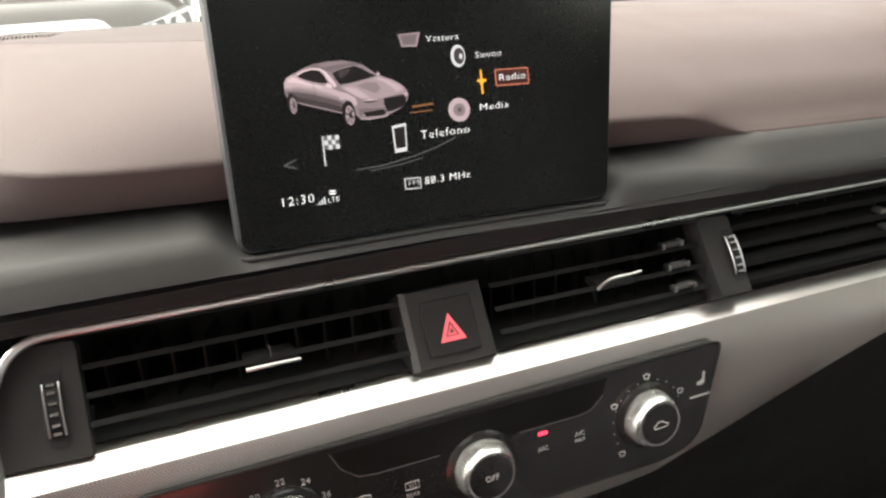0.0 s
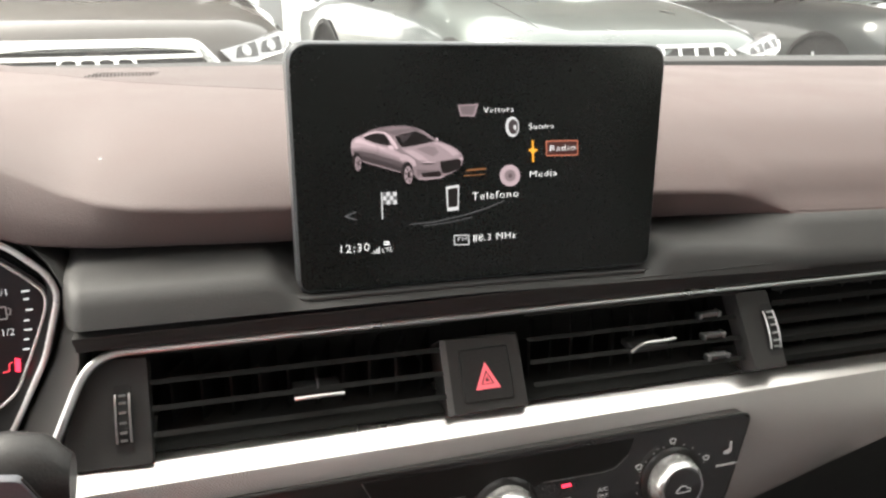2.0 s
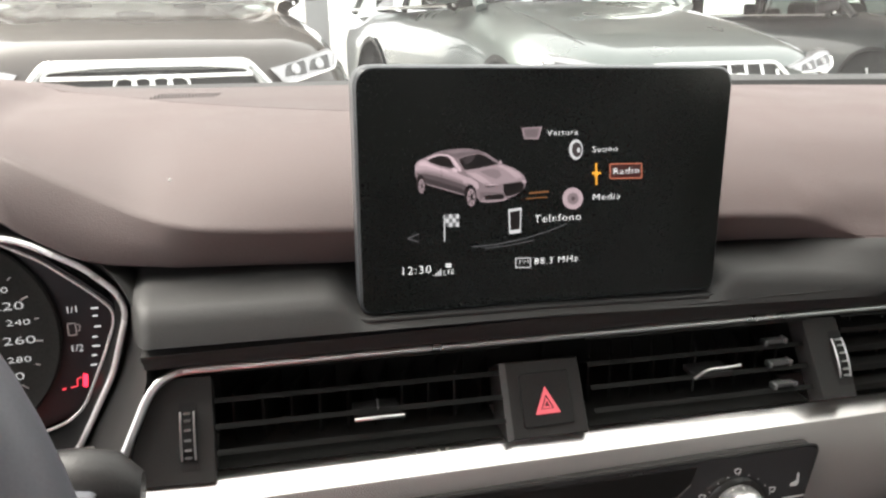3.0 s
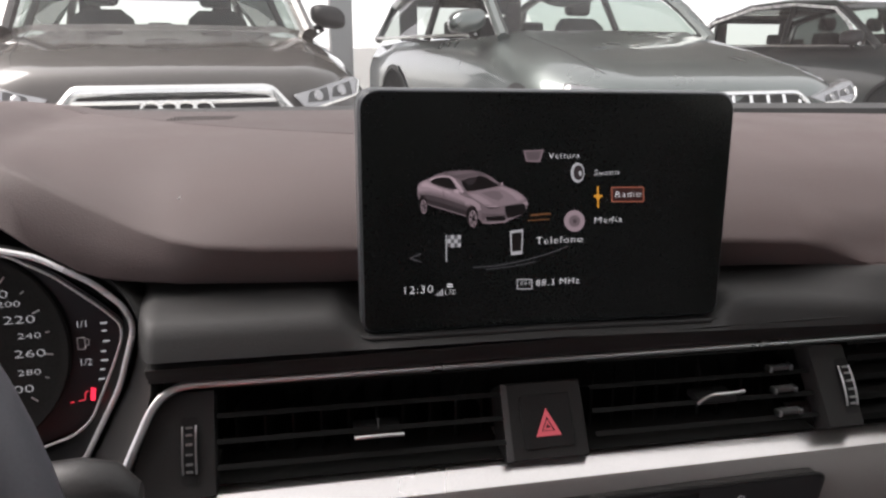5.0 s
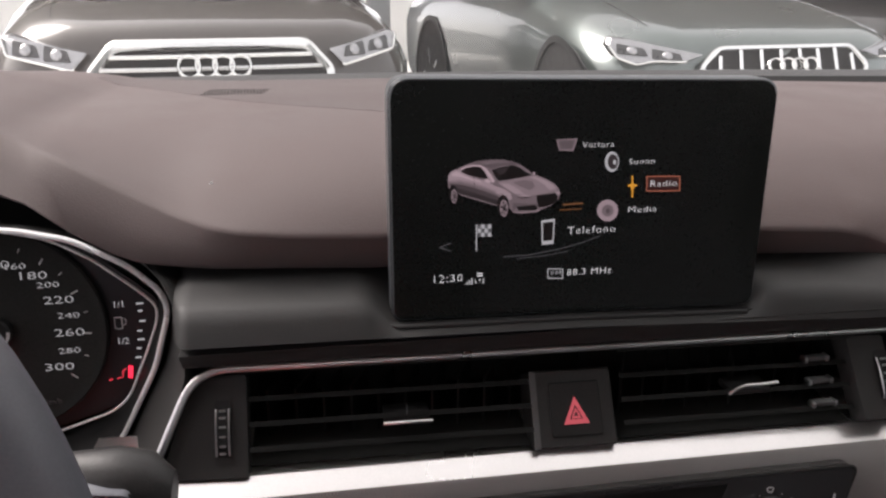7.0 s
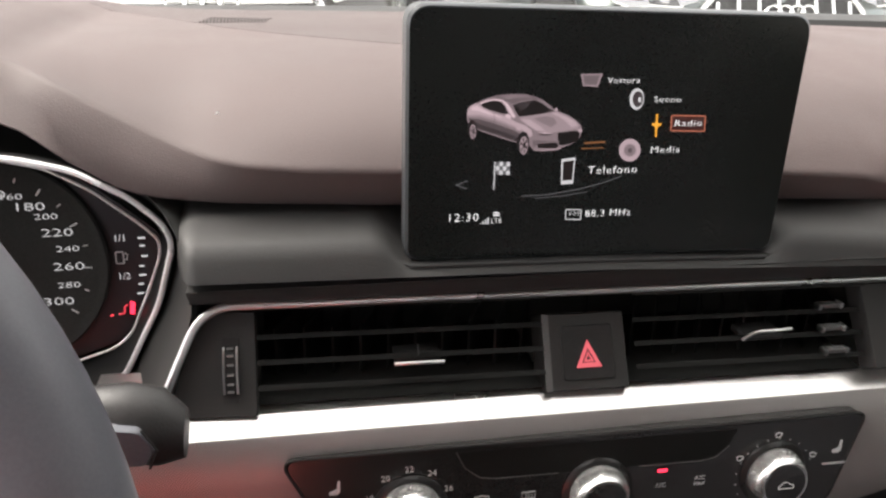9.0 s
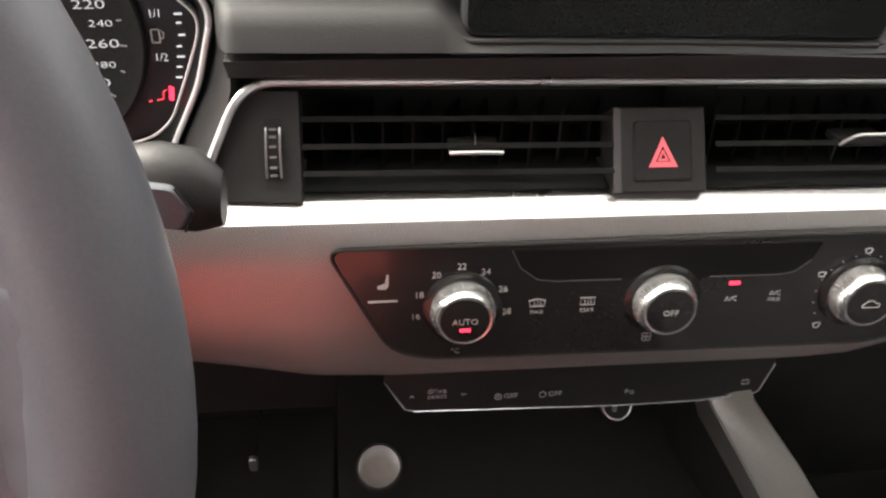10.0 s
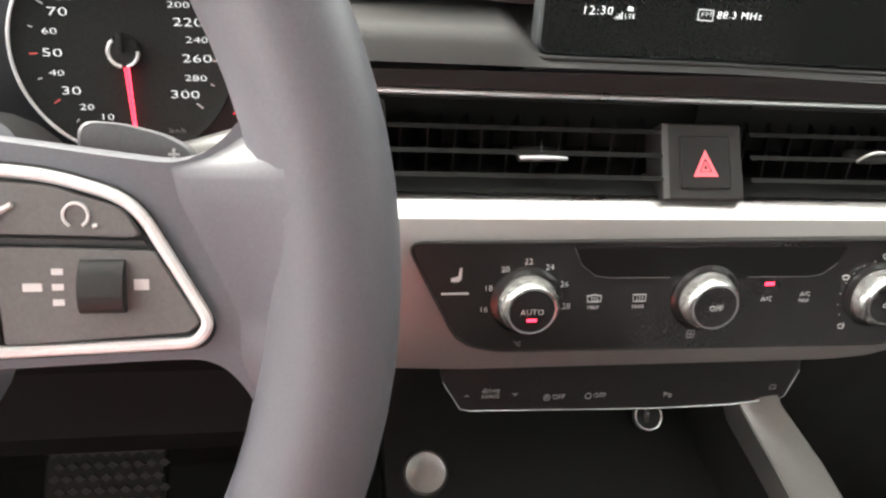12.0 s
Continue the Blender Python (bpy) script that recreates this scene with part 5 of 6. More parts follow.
for cx, cy, r in CUPS:
    CP = lambda a, b, w, cx=cx, cy=cy: Vector((cx + a, cy + b, 0.631 + 0.0237 * (cy + b + 0.02) + w))
    cup = thing("cup_holder", (cx, cy, 0.565), "round black cup holder with a bright rim", "cup holder", "cup holders in the console")
    part("well", lathe([(r - 0.0005, 0.0), (r - 0.001, -0.002), (r - 0.004, -0.060), (r - 0.010, -0.064), (0.0005, -0.064), (0.0005, -0.067), (r + 0.0005, -0.067), (r + 0.0015, -0.004)], CP, 48, caps=False), CONSOLE, cup)
    part("bright_rim", ring(r - 0.0005, 0.0009, CP, 0.0006, 64, (35, 200) if cx < 0 else (-20, 150)), SATIN, cup, "thin bright rim")
    part("spring_tab", box(cx + r * 0.45, cx + r * 0.62, cy + r * 0.42, cy + r * 0.55, 0.600, 0.625, 0.001), DIM, cup)

# start button
SB = plane_at((-0.1315, 0.0040, 0.6555), (1, 0, 0), (0, 0.72, 0.70))
start = thing("start_button", (-0.1315, 0.004, 0.655), "round silver push start button on the console", "button")
part("button", lathe([(0.0128, -0.004), (0.0128, 0.0025), (0.0118, 0.0040), (0.0112, 0.0036), (0.0060, 0.0030), (0.0005, 0.0028)], SB, 48), material("brushed_button_metal", (0.36, 0.35, 0.34), 0.36, 0.8, stain=0.08), start)
part("collar", ring(0.0133, 0.0010, SB, 0.0010, 48), BLACK, start)

# key lying in the cup holder
key = thing("car_key", (0.016, -0.046, 0.605), "black car key with a chrome frame standing in the cup holder", "key")
KY = plane_at((0.0170, -0.0420, 0.5900), (1, 0.1, 0), (0.0, 0.25, 1))
body = rounded([(-0.0130, -0.02), (0.0130, -0.02), (0.0125, 0.0290), (-0.0120, 0.0290)], 0.006, 5)
part("shell", prism(body, KY, 0.012, 0.002), BLACK, key)
part("chrome_frame", tube([KY(u, v, -0.003) for u, v in body], 0.0030, 8, True), CHROME, key, "polished chrome frame")
part("loop", prism(rounded([(-0.0100, 0.0080), (0.0100, 0.0080), (0.0095, 0.0300), (-0.0095, 0.0300)], 0.003, 3), lambda a, b, w: KY(a, b, w + 0.0008), 0.010, 0.001), CHROME, key)
part("slot", prism([(-0.0010, 0.0215), (0.0055, 0.0215), (0.0055, 0.0245), (-0.0010, 0.0245)], lambda a, b, w: KY(a, b, w + 0.0010), 0.001), BLACK, key)

# power socket
SK = plane_at((0.0090, 0.0190, 0.6790), (1, 0, 0), (0, 0.62, 0.78))
socket = thing("power_socket", (0.013, 0.03, 0.668), "round power socket with a chrome ring under the buttons", "socket")
part("ring", ring(0.0084, 0.0008, SK, 0.0015, 40), CHROME, socket)
part("latch", box(0.0060, 0.0085, 0.0150, 0.0190, 0.6760, 0.6840, 0.0006), SATIN, socket)
part("cap", lathe([(0.0086, -0.004), (0.0086, 0.001), (0.0075, 0.002), (0.0005, 0.002)], SK, 32), BLACK, socket)

# ---- footwell and pedals ----
STUD = material("worn_pedal_rubber", (0.014, 0.014, 0.0135), 0.5, stain=0.3, stain_size=60)
pedal = thing("brake_pedal", (-0.37, 0.20, 0.42), "black ribbed brake pedal in the dark footwell", "pedal")
PD = plane_at((-0.3750, 0.1800, 0.5100), (1, 0, 0), (0, 0.45, 0.9))
part("pad", prism(rounded([(-0.052, -0.034), (0.045, -0.030), (0.050, 0.026), (-0.050, 0.018)], 0.006, 4), PD, 0.014, 0.003), VENTBLACK, pedal)
for i in range(9):
    for j in range(5):
        u, v = -0.042 + 0.0105 * i + (0.005 if j % 2 else 0), -0.024 + 0.0105 * j
        part("stud", prism([(u - 0.0045, v), (u, v - 0.0035), (u + 0.0045, v), (u, v + 0.0035)], lambda a, b, w: PD(a, b, w + 0.0022), 0.0024), STUD, pedal)
part("arm", tube([PD(0.0, 0.0, -0.012), (-0.365, 0.25, 0.60), (-0.36, 0.25, 0.74)], 0.010, 8), BLACK, pedal)
pin = thing("footwell_clip", (-0.2139, 0.055, 0.600), "small bright metal clip in the dark footwell", "clip")
part("head", prism(rounded([(-0.0028, -0.0055), (0.0028, -0.0055), (0.0030, 0.0055), (-0.0026, 0.0055)], 0.0022, 3), lambda a, b, w: Vector((-0.2139 + a, 0.052 - w, 0.609 + b)), 0.004, 0.0008), SATIN, pin)
part("stem", box(-0.2145, -0.2133, 0.055, 0.135, 0.6082, 0.6094, 0.0003), VENTBLACK, pin)
lever = thing("knee_bracket", (-0.37, 0.16, 0.57), "dim grey bracket under the steering column", "bracket")
part("bracket", tube([(-0.405, 0.17, 0.555), (-0.355, 0.165, 0.572), (-0.345, 0.165, 0.600)], 0.008, 8), STUD, lever)

# ---- cabin shell ----
cabin = thing("car_cabin", (0, -0.6, 0.25), "car cabin with a grey roof lining, dark doors and carpet", "car interior", kind="structure")
part("floor_carpet", box(-0.76, 0.76, -2.0, 0.60, 0.24, 0.27), CARPET, cabin)
part("firewall", box(-0.76, 0.76, 0.46, 0.50, 0.27, 0.93), BLACK, cabin)
for s in (-1, 1):
    part("door", loft([[(s * a, y, z) for a, z in ((0.745, 0.27), (0.70, 0.55), (0.695, 0.80), (0.72, 0.90), (0.74, 0.93), (0.78, 0.93), (0.80, 0.27))] for y in (-0.62, -0.1, 0.50)]), DARK, cabin)
    part("rear_door", loft([[(s * a, y, z) for a, z in ((0.745, 0.27), (0.70, 0.55), (0.695, 0.80), (0.72, 0.90), (0.74, 0.93), (0.78, 0.93), (0.80, 0.27))] for y in (-1.9, -1.2, -0.63)]), DARK, cabin)
    part("pillar", loft([[Vector((s * 0.74, 0.50, 0.93)) + Vector((s * a, b, 0)) for a, b in ((-0.05, 0), (0.04, 0.03), (0.04, -0.08), (-0.03, -0.07))], [Vector((s * 0.58, -0.20, 1.32)) + Vector((s * a, b, 0)) for a, b in ((-0.05, 0), (0.04, 0.03), (0.04, -0.08), (-0.03, -0.07))]]), HEADLINER, cabin)
part("roof_lining", loft([[(x, y, 1.385 - 0.09 * (x / 0.60) ** 2 - 0.03 * ((y + 0.9) / 0.8) ** 2) for x in span(-0.62, 0.62, 13)] + [(x, y, 1.415 - 0.09 * (x / 0.60) ** 2 - 0.03 * ((y + 0.9) / 0.8) ** 2) for x in span(0.62, -0.62, 13)] for y in span(-1.80, -0.20, 9)]), HEADLINER, cabin, "grey cloth roof lining")
part("rear_bench", box(-0.70, 0.70, -1.90, -1.70, 0.27, 1.12, 0.05), LEATHER, cabin)
part("rear_shelf", box(-0.72, 0.72, -2.0, -1.75, 0.27, 0.95), DARK, cabin)


def car_seat(x, mat, label):
    s = thing("front_seat", (x, -0.75, 0.27), label, "seat", "front seats")
    part("cushion", loft([[(x + a * w, y, z) for a, z in ((-0.26, 0.40), (-0.25, 0.58), (-0.15, 0.56), (0.15, 0.56), (0.25, 0.58), (0.26, 0.40))] for y, w in ((-0.98, 0.95), (-0.75, 1.0), (-0.52, 0.97), (-0.47, 0.85))]), mat, s)
    part("backrest", loft([[(x + a * w, y - b, z) for a, b in ((-0.25, 0.0), (-0.23, -0.06), (-0.13, 0.0), (0.13, 0.0), (0.23, -0.06), (0.25, 0.0), (0.24, 0.12), (-0.24, 0.12))] for y, z, w in ((-0.95, 0.55, 0.95), (-1.02, 0.80, 1.0), (-1.10, 1.05, 0.9), (-1.13, 1.12, 0.7))]), LEATHER, s)
    part("headrest", box(x - 0.13, x + 0.13, -1.22, -1.12, 1.13, 1.30, 0.035, 3), LEATHER, s)
    part("base", box(x - 0.2, x + 0.2, -0.95, -0.55, 0.27, 0.41), BLACK, s)


# Unseen red cushion stands in for red clothing mirrored in the inlay.
car_seat(-0.36, RED_REFLECTED, "dark leather driver seat, its cushion added in red for the inlay's reflection")
car_seat(0.40, LEATHER, "dark leather seat for the passenger")
# Passenger-side glass only, out of view and darkened to cut light from the right.
for y0, y1 in ((-0.95, 0.30), (-1.80, -1.03)):
    glassy = part("side_window", loft([[(0.75, y, 0.93), (0.715, y - 0.08 * (y > 0), 1.06), (0.66, y - 0.30 * (y > 0), 1.19), (0.615, y - 0.55 * (y > 0), 1.30)] for y in (y0, (y0 + y1) / 2, y1)], closed=False), SIDEGLASS, cabin, "unseen side glass darkened to hold back light")
wind = []
for i in range(9):
    t = i / 8
    wind.append([(u * (0.70 - 0.14 * t), 0.49 - 0.69 * t - 0.10 * u * u * (1 - 0.4 * t), 0.945 + 0.385 * t + 0.02 * math.sin(math.pi * t)) for u in span(-1, 1, 17)])
wob = tagged(part("windscreen", loft(wind, closed=False), WINDSHIELD), "large raked glass windscreen with a faint green tint", "windscreen", kind="structure")
wob.visible_shadow = False
scuttle = thing("scuttle_trim", (0, 0.46, 0.94), "black trim strip along the base of the windscreen", "trim", kind="structure")
part("strip", loft([[(x, 0.385 - 0.10 * (x / 0.72) ** 2 + a, b + 0.0) for a, b in ((0.0, 0.960), (0.010, 0.9765 - 0.003 * x), (0.055, 0.979 - 0.003 * x), (0.075, 0.955))] for x in span(-0.72, 0.72, 25)]), DARK, scuttle)

lint = thing("lint_speck", (-0.1723, 0.049, 0.9618), "tiny white speck of lint on the dashboard pad", "speck")
part("fibre", tube([(-0.1729, 0.0480, 0.9628), (-0.1723, 0.0482, 0.9634), (-0.1718, 0.0482, 0.9631)], 0.0005, 6), PAINTED, lint)

# ---- the yard in front of the car ----
CONCRETE = material("pale_paving", (0.68, 0.67, 0.65), 0.8, grain=0.2, grain_size=60, stain=0.12, stain_size=0.8)
WHITEWALL = material("white_render", (0.86, 0.86, 0.85), 0.9, stain=0.04, stain_size=0.6)
PILLAR = material("grey_pillar_paint", (0.45, 0.46, 0.46), 0.7, stain=0.06, stain_size=2)
BLACKPAINT = material("black_car_paint", (0.030, 0.024, 0.020), 0.4, 0.2, stain=0.1, stain_size=3, coat=1.0, coat_rough=0.05)
GREYPAINT = material("grey_green_car_paint", (0.125, 0.145, 0.14), 0.3, 0.65, stain=0.1, stain_size=3, coat=1.0, coat_rough=0.05)
SLATEPAINT = material("slate_car_paint", (0.05, 0.055, 0.055), 0.4, 0.3, stain=0.1, stain_size=3, coat=1.0, coat_rough=0.05)
TYRE = material("tyre_rubber", (0.018, 0.018, 0.018), 0.8, grain=0.3, grain_size=120)
LAMPGLASS = material("headlight_lens", (0.30, 0.30, 0.31), 0.18, 0.5, stain=0.3, stain_size=18, coat=1.0)
LAMPSILVER = material("headlight_bezel", (0.34, 0.34, 0.35), 0.2, 0.8, stain=0.1, stain_size=18)
LAMPDARK = material("headlight_chamber", (0.07, 0.07, 0.072), 0.3, 0.3, stain=0.3, stain_size=30)
CARGLASS = pane("car_window_glass", (0.66, 0.72, 0.69), 0.03, 0.03)
# Dark tint stands in for seats and reflections that dim some side windows.
DIMGLASS = pane("dimmed_car_glass", (0.10, 0.115, 0.11), 0.03, 0.06)
SILVERTRIM = material("bright_car_trim", (0.72, 0.72, 0.71), 0.2, 1.0, stain=0.05)
DARKCLOTH = material("dark_seat_cloth", (0.03, 0.03, 0.032), 0.9)


def ground_sheet():
    bm = bmesh.new()
    bmesh.ops.create_grid(bm, x_segments=40, y_segments=40, size=150)
    return bm


tagged(part("ground", ground_sheet(), CONCRETE), "pale paved forecourt under the parked cars", "ground", kind="structure")
# Unseen canopy, added so the bonnets and windscreens mirror something dark.
CANOPY = material("added_canopy_soffit", (0.20, 0.19, 0.18), 0.85, stain=0.15, stain_size=0.7)
canopy = thing("added_canopy", (0, 9, 3.3), "added unseen dark canopy that darkens reflections on the parked cars", "canopy", kind="structure")
part("soffit", box(-13, 26, 6.4, 12.4, 3.25, 3.40, 0.02), CANOPY, canopy)
for y in span(6.8, 12.0, 3):
    part("beam", box(-13, 26, y - 0.1, y + 0.1, 3.03, 3.245, 0.01), CANOPY, canopy)
tagged(part("wall_back", box(-30, 34, 14.0, 14.3, 0.0, 1.1, 0.02), WHITEWALL), "low white rendered wall behind the parked cars", "wall", kind="structure")
tagged(part("pillar", box(0.42, 0.66, 8.3, 8.6, 0.0, 3.02, 0.02), PILLAR), "slim grey pillar in front of the white wall", "pillar", kind="structure")


def parked_car(front, turn, paint, label, upright, length=4.6, wide=1.0, squat=1.0, climb=0.0, arch=False, lamp_o=(), glazing=(), mirrors=(-1, 1), mirror_size=1.0, nose=1.0, axles=(0.86, 3.55), hub=0.37, arch_r=0.41, mirror_wide=0.12, mirror_low=1.38):
    """A parked SUV, nose towards the viewer; upright: the grille's bars stand, else they lie."""
    M = pose(front[0], front[1], 0, 0, 0, turn) @ Matrix.Diagonal((wide, 1, 1, 1))
    car = thing("parked_car", (front[0], front[1], 0), label, "car", "cars parked opposite")

    def add(name, bm, mat, parent=None, tag="", **kw):
        for p in bm.verts:  # nose pressed lower, cabin lifted with the bonnet's slope
            x, y, z = p.co
            p.co.x = x * (1 + (nose - 1) * (1 - ease(0.25, 1.1, y)))
            p.co.z = z if z < 0.45 else 0.45 + (min(z, 0.95) - 0.45) * squat + max(0, z - 0.95) + climb * min(1, max(0, (y - 0.05) / 1.25)) * min(1, (z - 0.45) / 0.5)
        bmesh.ops.transform(bm, matrix=M, verts=bm.verts)
        return part(name, bm, mat, parent or car, tag, **kw)

    def section(y, w, zt, crown, zs, zm):
        half = [(0.0, zt + crown), (0.30 * w, zt + crown * 0.9), (0.55 * w, zt + crown * 0.75), (0.66 * w, zt + crown * 0.85), (0.80 * w, zt - 0.005), (0.90 * w, zs), (0.965 * w, (zs + zm) / 2), (w, zm), (w, 0.62), (0.985 * w, 0.45), (0.93 * w, 0.30)]
        return [(x, y + 0.10 * (x / 0.95) ** 2 * (1 if y < 0.3 else 0), z) for x, z in half] + [(-x, y + 0.10 * (x / 0.95) ** 2 * (1 if y < 0.3 else 0), z) for x, z in half[:0:-1]]

    st = [(0.0, 0.70, 0.66, 0.01, 0.60, 0.55), (0.025, 0.78, 0.875, 0.012, 0.78, 0.66), (0.07, 0.83, 0.943, 0.018, 0.86, 0.72), (0.16, 0.87, 0.970, 0.022, 0.90, 0.75), (0.35, 0.905, 0.995, 0.028, 0.935, 0.78), (0.7, 0.935, 1.043, 0.03, 0.985, 0.80), (1.05, 0.945, 1.075, 0.03, 1.02, 0.82), (1.22, 0.945, 1.084, 0.028, 1.035, 0.83), (1.32, 0.945, 1.118, 0.02, 1.050, 0.84), (1.9, 0.945, 1.10, 0.0, 1.06, 0.86), (3.4, 0.945, 1.11, 0.0, 1.07, 0.86), (4.15, 0.925, 1.10, 0.0, 1.05, 0.85), (length - 0.06, 0.86, 0.98, 0.0, 0.92, 0.80), (length, 0.80, 0.70, 0.0, 0.66, 0.60)]
    shell = add("body", loft([section(*s) for s in st]), paint, sharp=60)
    add("bonnet_seam", tube([(s * (0.70 * w), y, z) for s in (1,) for y, w, z in ((0.14, 0.86, 0.958), (0.35, 0.905, 1.018), (0.7, 0.935, 1.066), (1.25, 0.945, 1.106))], 0.0018, 6), BLACK, shell)
    add("bonnet_seam", tube([(-(0.70 * w), y, z) for y, w, z in ((0.14, 0.86, 0.958), (0.35, 0.905, 1.018), (0.7, 0.935, 1.066), (1.25, 0.945, 1.106))], 0.0018, 6), BLACK, shell)
    # cabin: glass all round, pillars and roof in paint
    gl = [(1.28, 0.74, 1.105), (1.52, 0.70, 1.29), (1.80, 0.645, 1.47), (1.98, 0.62, 1.545)]
    add("front_window", loft([[(x, y - 0.06 * (x / w) ** 2 * -1, z) for x in span(-w, w, 9)] for y, w, z in gl], closed=False), CARGLASS)
    for s in (-1, 1):
        rows = []
        for y, zt, wt in ((1.45, 1.13, 0.88), (1.98, 1.50, 0.665), (2.6, 1.57, 0.66), (3.3, 1.55, 0.65), (4.0, 1.40, 0.68)):
            rows.append([(s * 0.885, y, 1.10), (s * (0.885 + wt) / 2, y, (1.10 + zt) / 2), (s * wt, y, zt)])
        add("side_window", loft(rows[:3], closed=False), glazing[0] if glazing else CARGLASS)
        add("side_window", loft(rows[2:], closed=False), glazing[1] if glazing else CARGLASS)
        add("front_pillar", tube([(s * 0.80, 1.28, 1.09), (s * 0.765, 1.55, 1.29), (s * 0.705, 1.84, 1.48), (s * 0.66, 2.05, 1.57), (s * 0.655, 2.7, 1.605), (s * 0.65, 3.4, 1.58), (s * 0.68, 4.05, 1.42), (s * 0.78, 4.35, 1.11)], 0.042, 8), paint)
        if arch:
            add("window_arch", tube([(s * a, y, z) for a, y, z in ((0.93, 1.42, 1.13), (0.80, 1.72, 1.36), (0.725, 1.98, 1.52), (0.712, 2.6, 1.59), (0.70, 3.3, 1.57), (0.73, 4.0, 1.42), (0.88, 4.25, 1.13))], 0.018, 6), BEZEL, None, "bright trim round the side windows")
        add("middle_pillar", tube([(s * 0.88, 2.55, 1.09), (s * 0.78, 2.60, 1.34), (s * 0.67, 2.64, 1.58)], 0.028, 8), BLACK)
        add("window_trim", tube([(s * 0.90, 1.50, 1.112), (s * 0.905, 2.6, 1.118), (s * 0.90, 4.0, 1.125)], 0.012, 6), SILVERTRIM)
        if s in mirrors:
            blob = []
            for yy, r in ((-0.105, 0.30), (-0.095, 0.62), (-0.070, 0.88), (-0.03, 1.0), (0.03, 1.0), (0.045, 0.96)):
                blob.append([(s * (0.965 + 0.122 * r * mirror_size * (abs(math.cos(t)) ** 0.75) * (1 if math.cos(t) > 0 else -1)), 1.50 + yy, 1.195 + 0.075 * r * mirror_size * (abs(math.sin(t)) ** 0.75) * (1 if math.sin(t) > 0 else -1) - 0.02 * math.cos(t) * r) for t in (2 * math.pi * k / 20 for k in range(20))])
            mirror = add("door_mirror", loft(blob), paint if upright else BLACK, sharp=50)
            add("mirror_glass", loft([[(s * (0.965 + 0.11 * r * mirror_size * math.cos(t)), 1.547, 1.195 + 0.066 * r * mirror_size * math.sin(t) - 0.02 * math.cos(t) * r) for t in (2 * math.pi * k / 20 for k in range(20))] for r in (1.0, 0.5, 0.02)]), LAMPDARK, mirror)
            add("mirror_foot", tube([(s * 0.87, 1.55, 1.10), (s * 0.93, 1.52, 1.14)], 0.03, 8), BLACK, mirror)
        # headlight

        def lp(a, b, w, s=s):
            return Vector((s * a, -0.035 + 0.33 * max(0, a - 0.38) ** 1.3 + 0.45 * max(0, b - 0.80) - w, b))
        lamp_r = rounded(lamp_o, 0.010, 3)
        cx, cz = sum(p[0] for p in lamp_o) / len(lamp_o), sum(p[1] for p in lamp_o) / len(lamp_o)
        lamp = add("headlight", prism(lamp_r, lp, 0.06, 0.006), LAMPSILVER, None, "clear headlight with a silver bezel")
        wide_o = max(p[0] for p in lamp_o) - min(p[0] for p in lamp_o)
        for k in (0, 1):
            x0, x1 = cx + wide_o * (-0.37 + 0.36 * k), cx + wide_o * (-0.05 + 0.36 * k)
            rise = 0.16
            z0, z1 = cz - 0.030 + rise * (x0 - cx), cz + 0.030 + rise * (x0 - cx)
            cell = rounded([(x0, z0 + 0.010), (x1, z0 + rise * (x1 - x0)), (x1 - 0.006, z1 + rise * (x1 - x0) - 0.004), (x0 + 0.012, z1 - 0.008)], 0.008, 3)
            chamber = add("chamber", prism(cell, lambda a, b, w: lp(a, b, w + 0.003), 0.004), LAMPDARK, lamp)
            xm, zm = (x0 + x1) / 2, cz + rise * ((x0 + x1) / 2 - cx)
            add("lens", lathe([(0.022, 0.003), (0.021, 0.009), (0.014, 0.014), (0.0005, 0.016)], lambda a, b, w, xm=xm, zm=zm: lp(xm + a, zm + b, w), 20), LAMPGLASS, lamp)
        add("running_light", tube([lp(a, b, 0.006) for a, b in lamp_r[len(lamp_r) // 2:]], 0.006, 6), SILVERTRIM, lamp)
        # wheels
        for y in axles:
            add("wheel_arch", lathe([(arch_r, 0.0), (arch_r + 0.02, 0.012), (arch_r - 0.02, 0.014), (arch_r - 0.035, -0.05)], lambda a, b, w, s=s, y=y: Vector((s * (0.945 + w), y + a, hub + b)), 36, caps=False), BLACK)
            # Dark disc puts the arch gap's shade on the uncut body side.
            add("wheel_gap_shade", lathe([(arch_r - 0.015, 0.0035), (0.20, 0.0035), (0.0005, 0.0035), (0.0005, -0.02), (arch_r - 0.015, -0.02)], lambda a, b, w, s=s, y=y: Vector((s * (0.945 + w), y + a, hub + b)), 36), TYRE)
            wh = add("wheel", lathe([(0.22, 0.0), (0.345, 0.0), (0.365, -0.03), (0.365, -0.18), (0.34, -0.21), (0.22, -0.21)], lambda a, b, w, s=s, y=y: Vector((s * (0.95 + w), y + a, hub + b)), 40), TYRE)
            add("rim", lathe([(0.24, -0.012), (0.225, -0.006), (0.215, -0.03), (0.06, -0.05), (0.0005, -0.04)], lambda a, b, w, s=s, y=y: Vector((s * (0.95 + w), y + a, hub + b)), 40), BLACK, wh)
            for k in range(5):
                t = 2 * math.pi * k / 5
                add("rim_spoke", tube([Vector((s * 0.925, y + 0.04 * math.cos(t), hub + 0.04 * math.sin(t))), Vector((s * 0.938, y + 0.215 * math.cos(t), hub + 0.215 * math.sin(t)))], 0.022, 6), SATIN, wh)
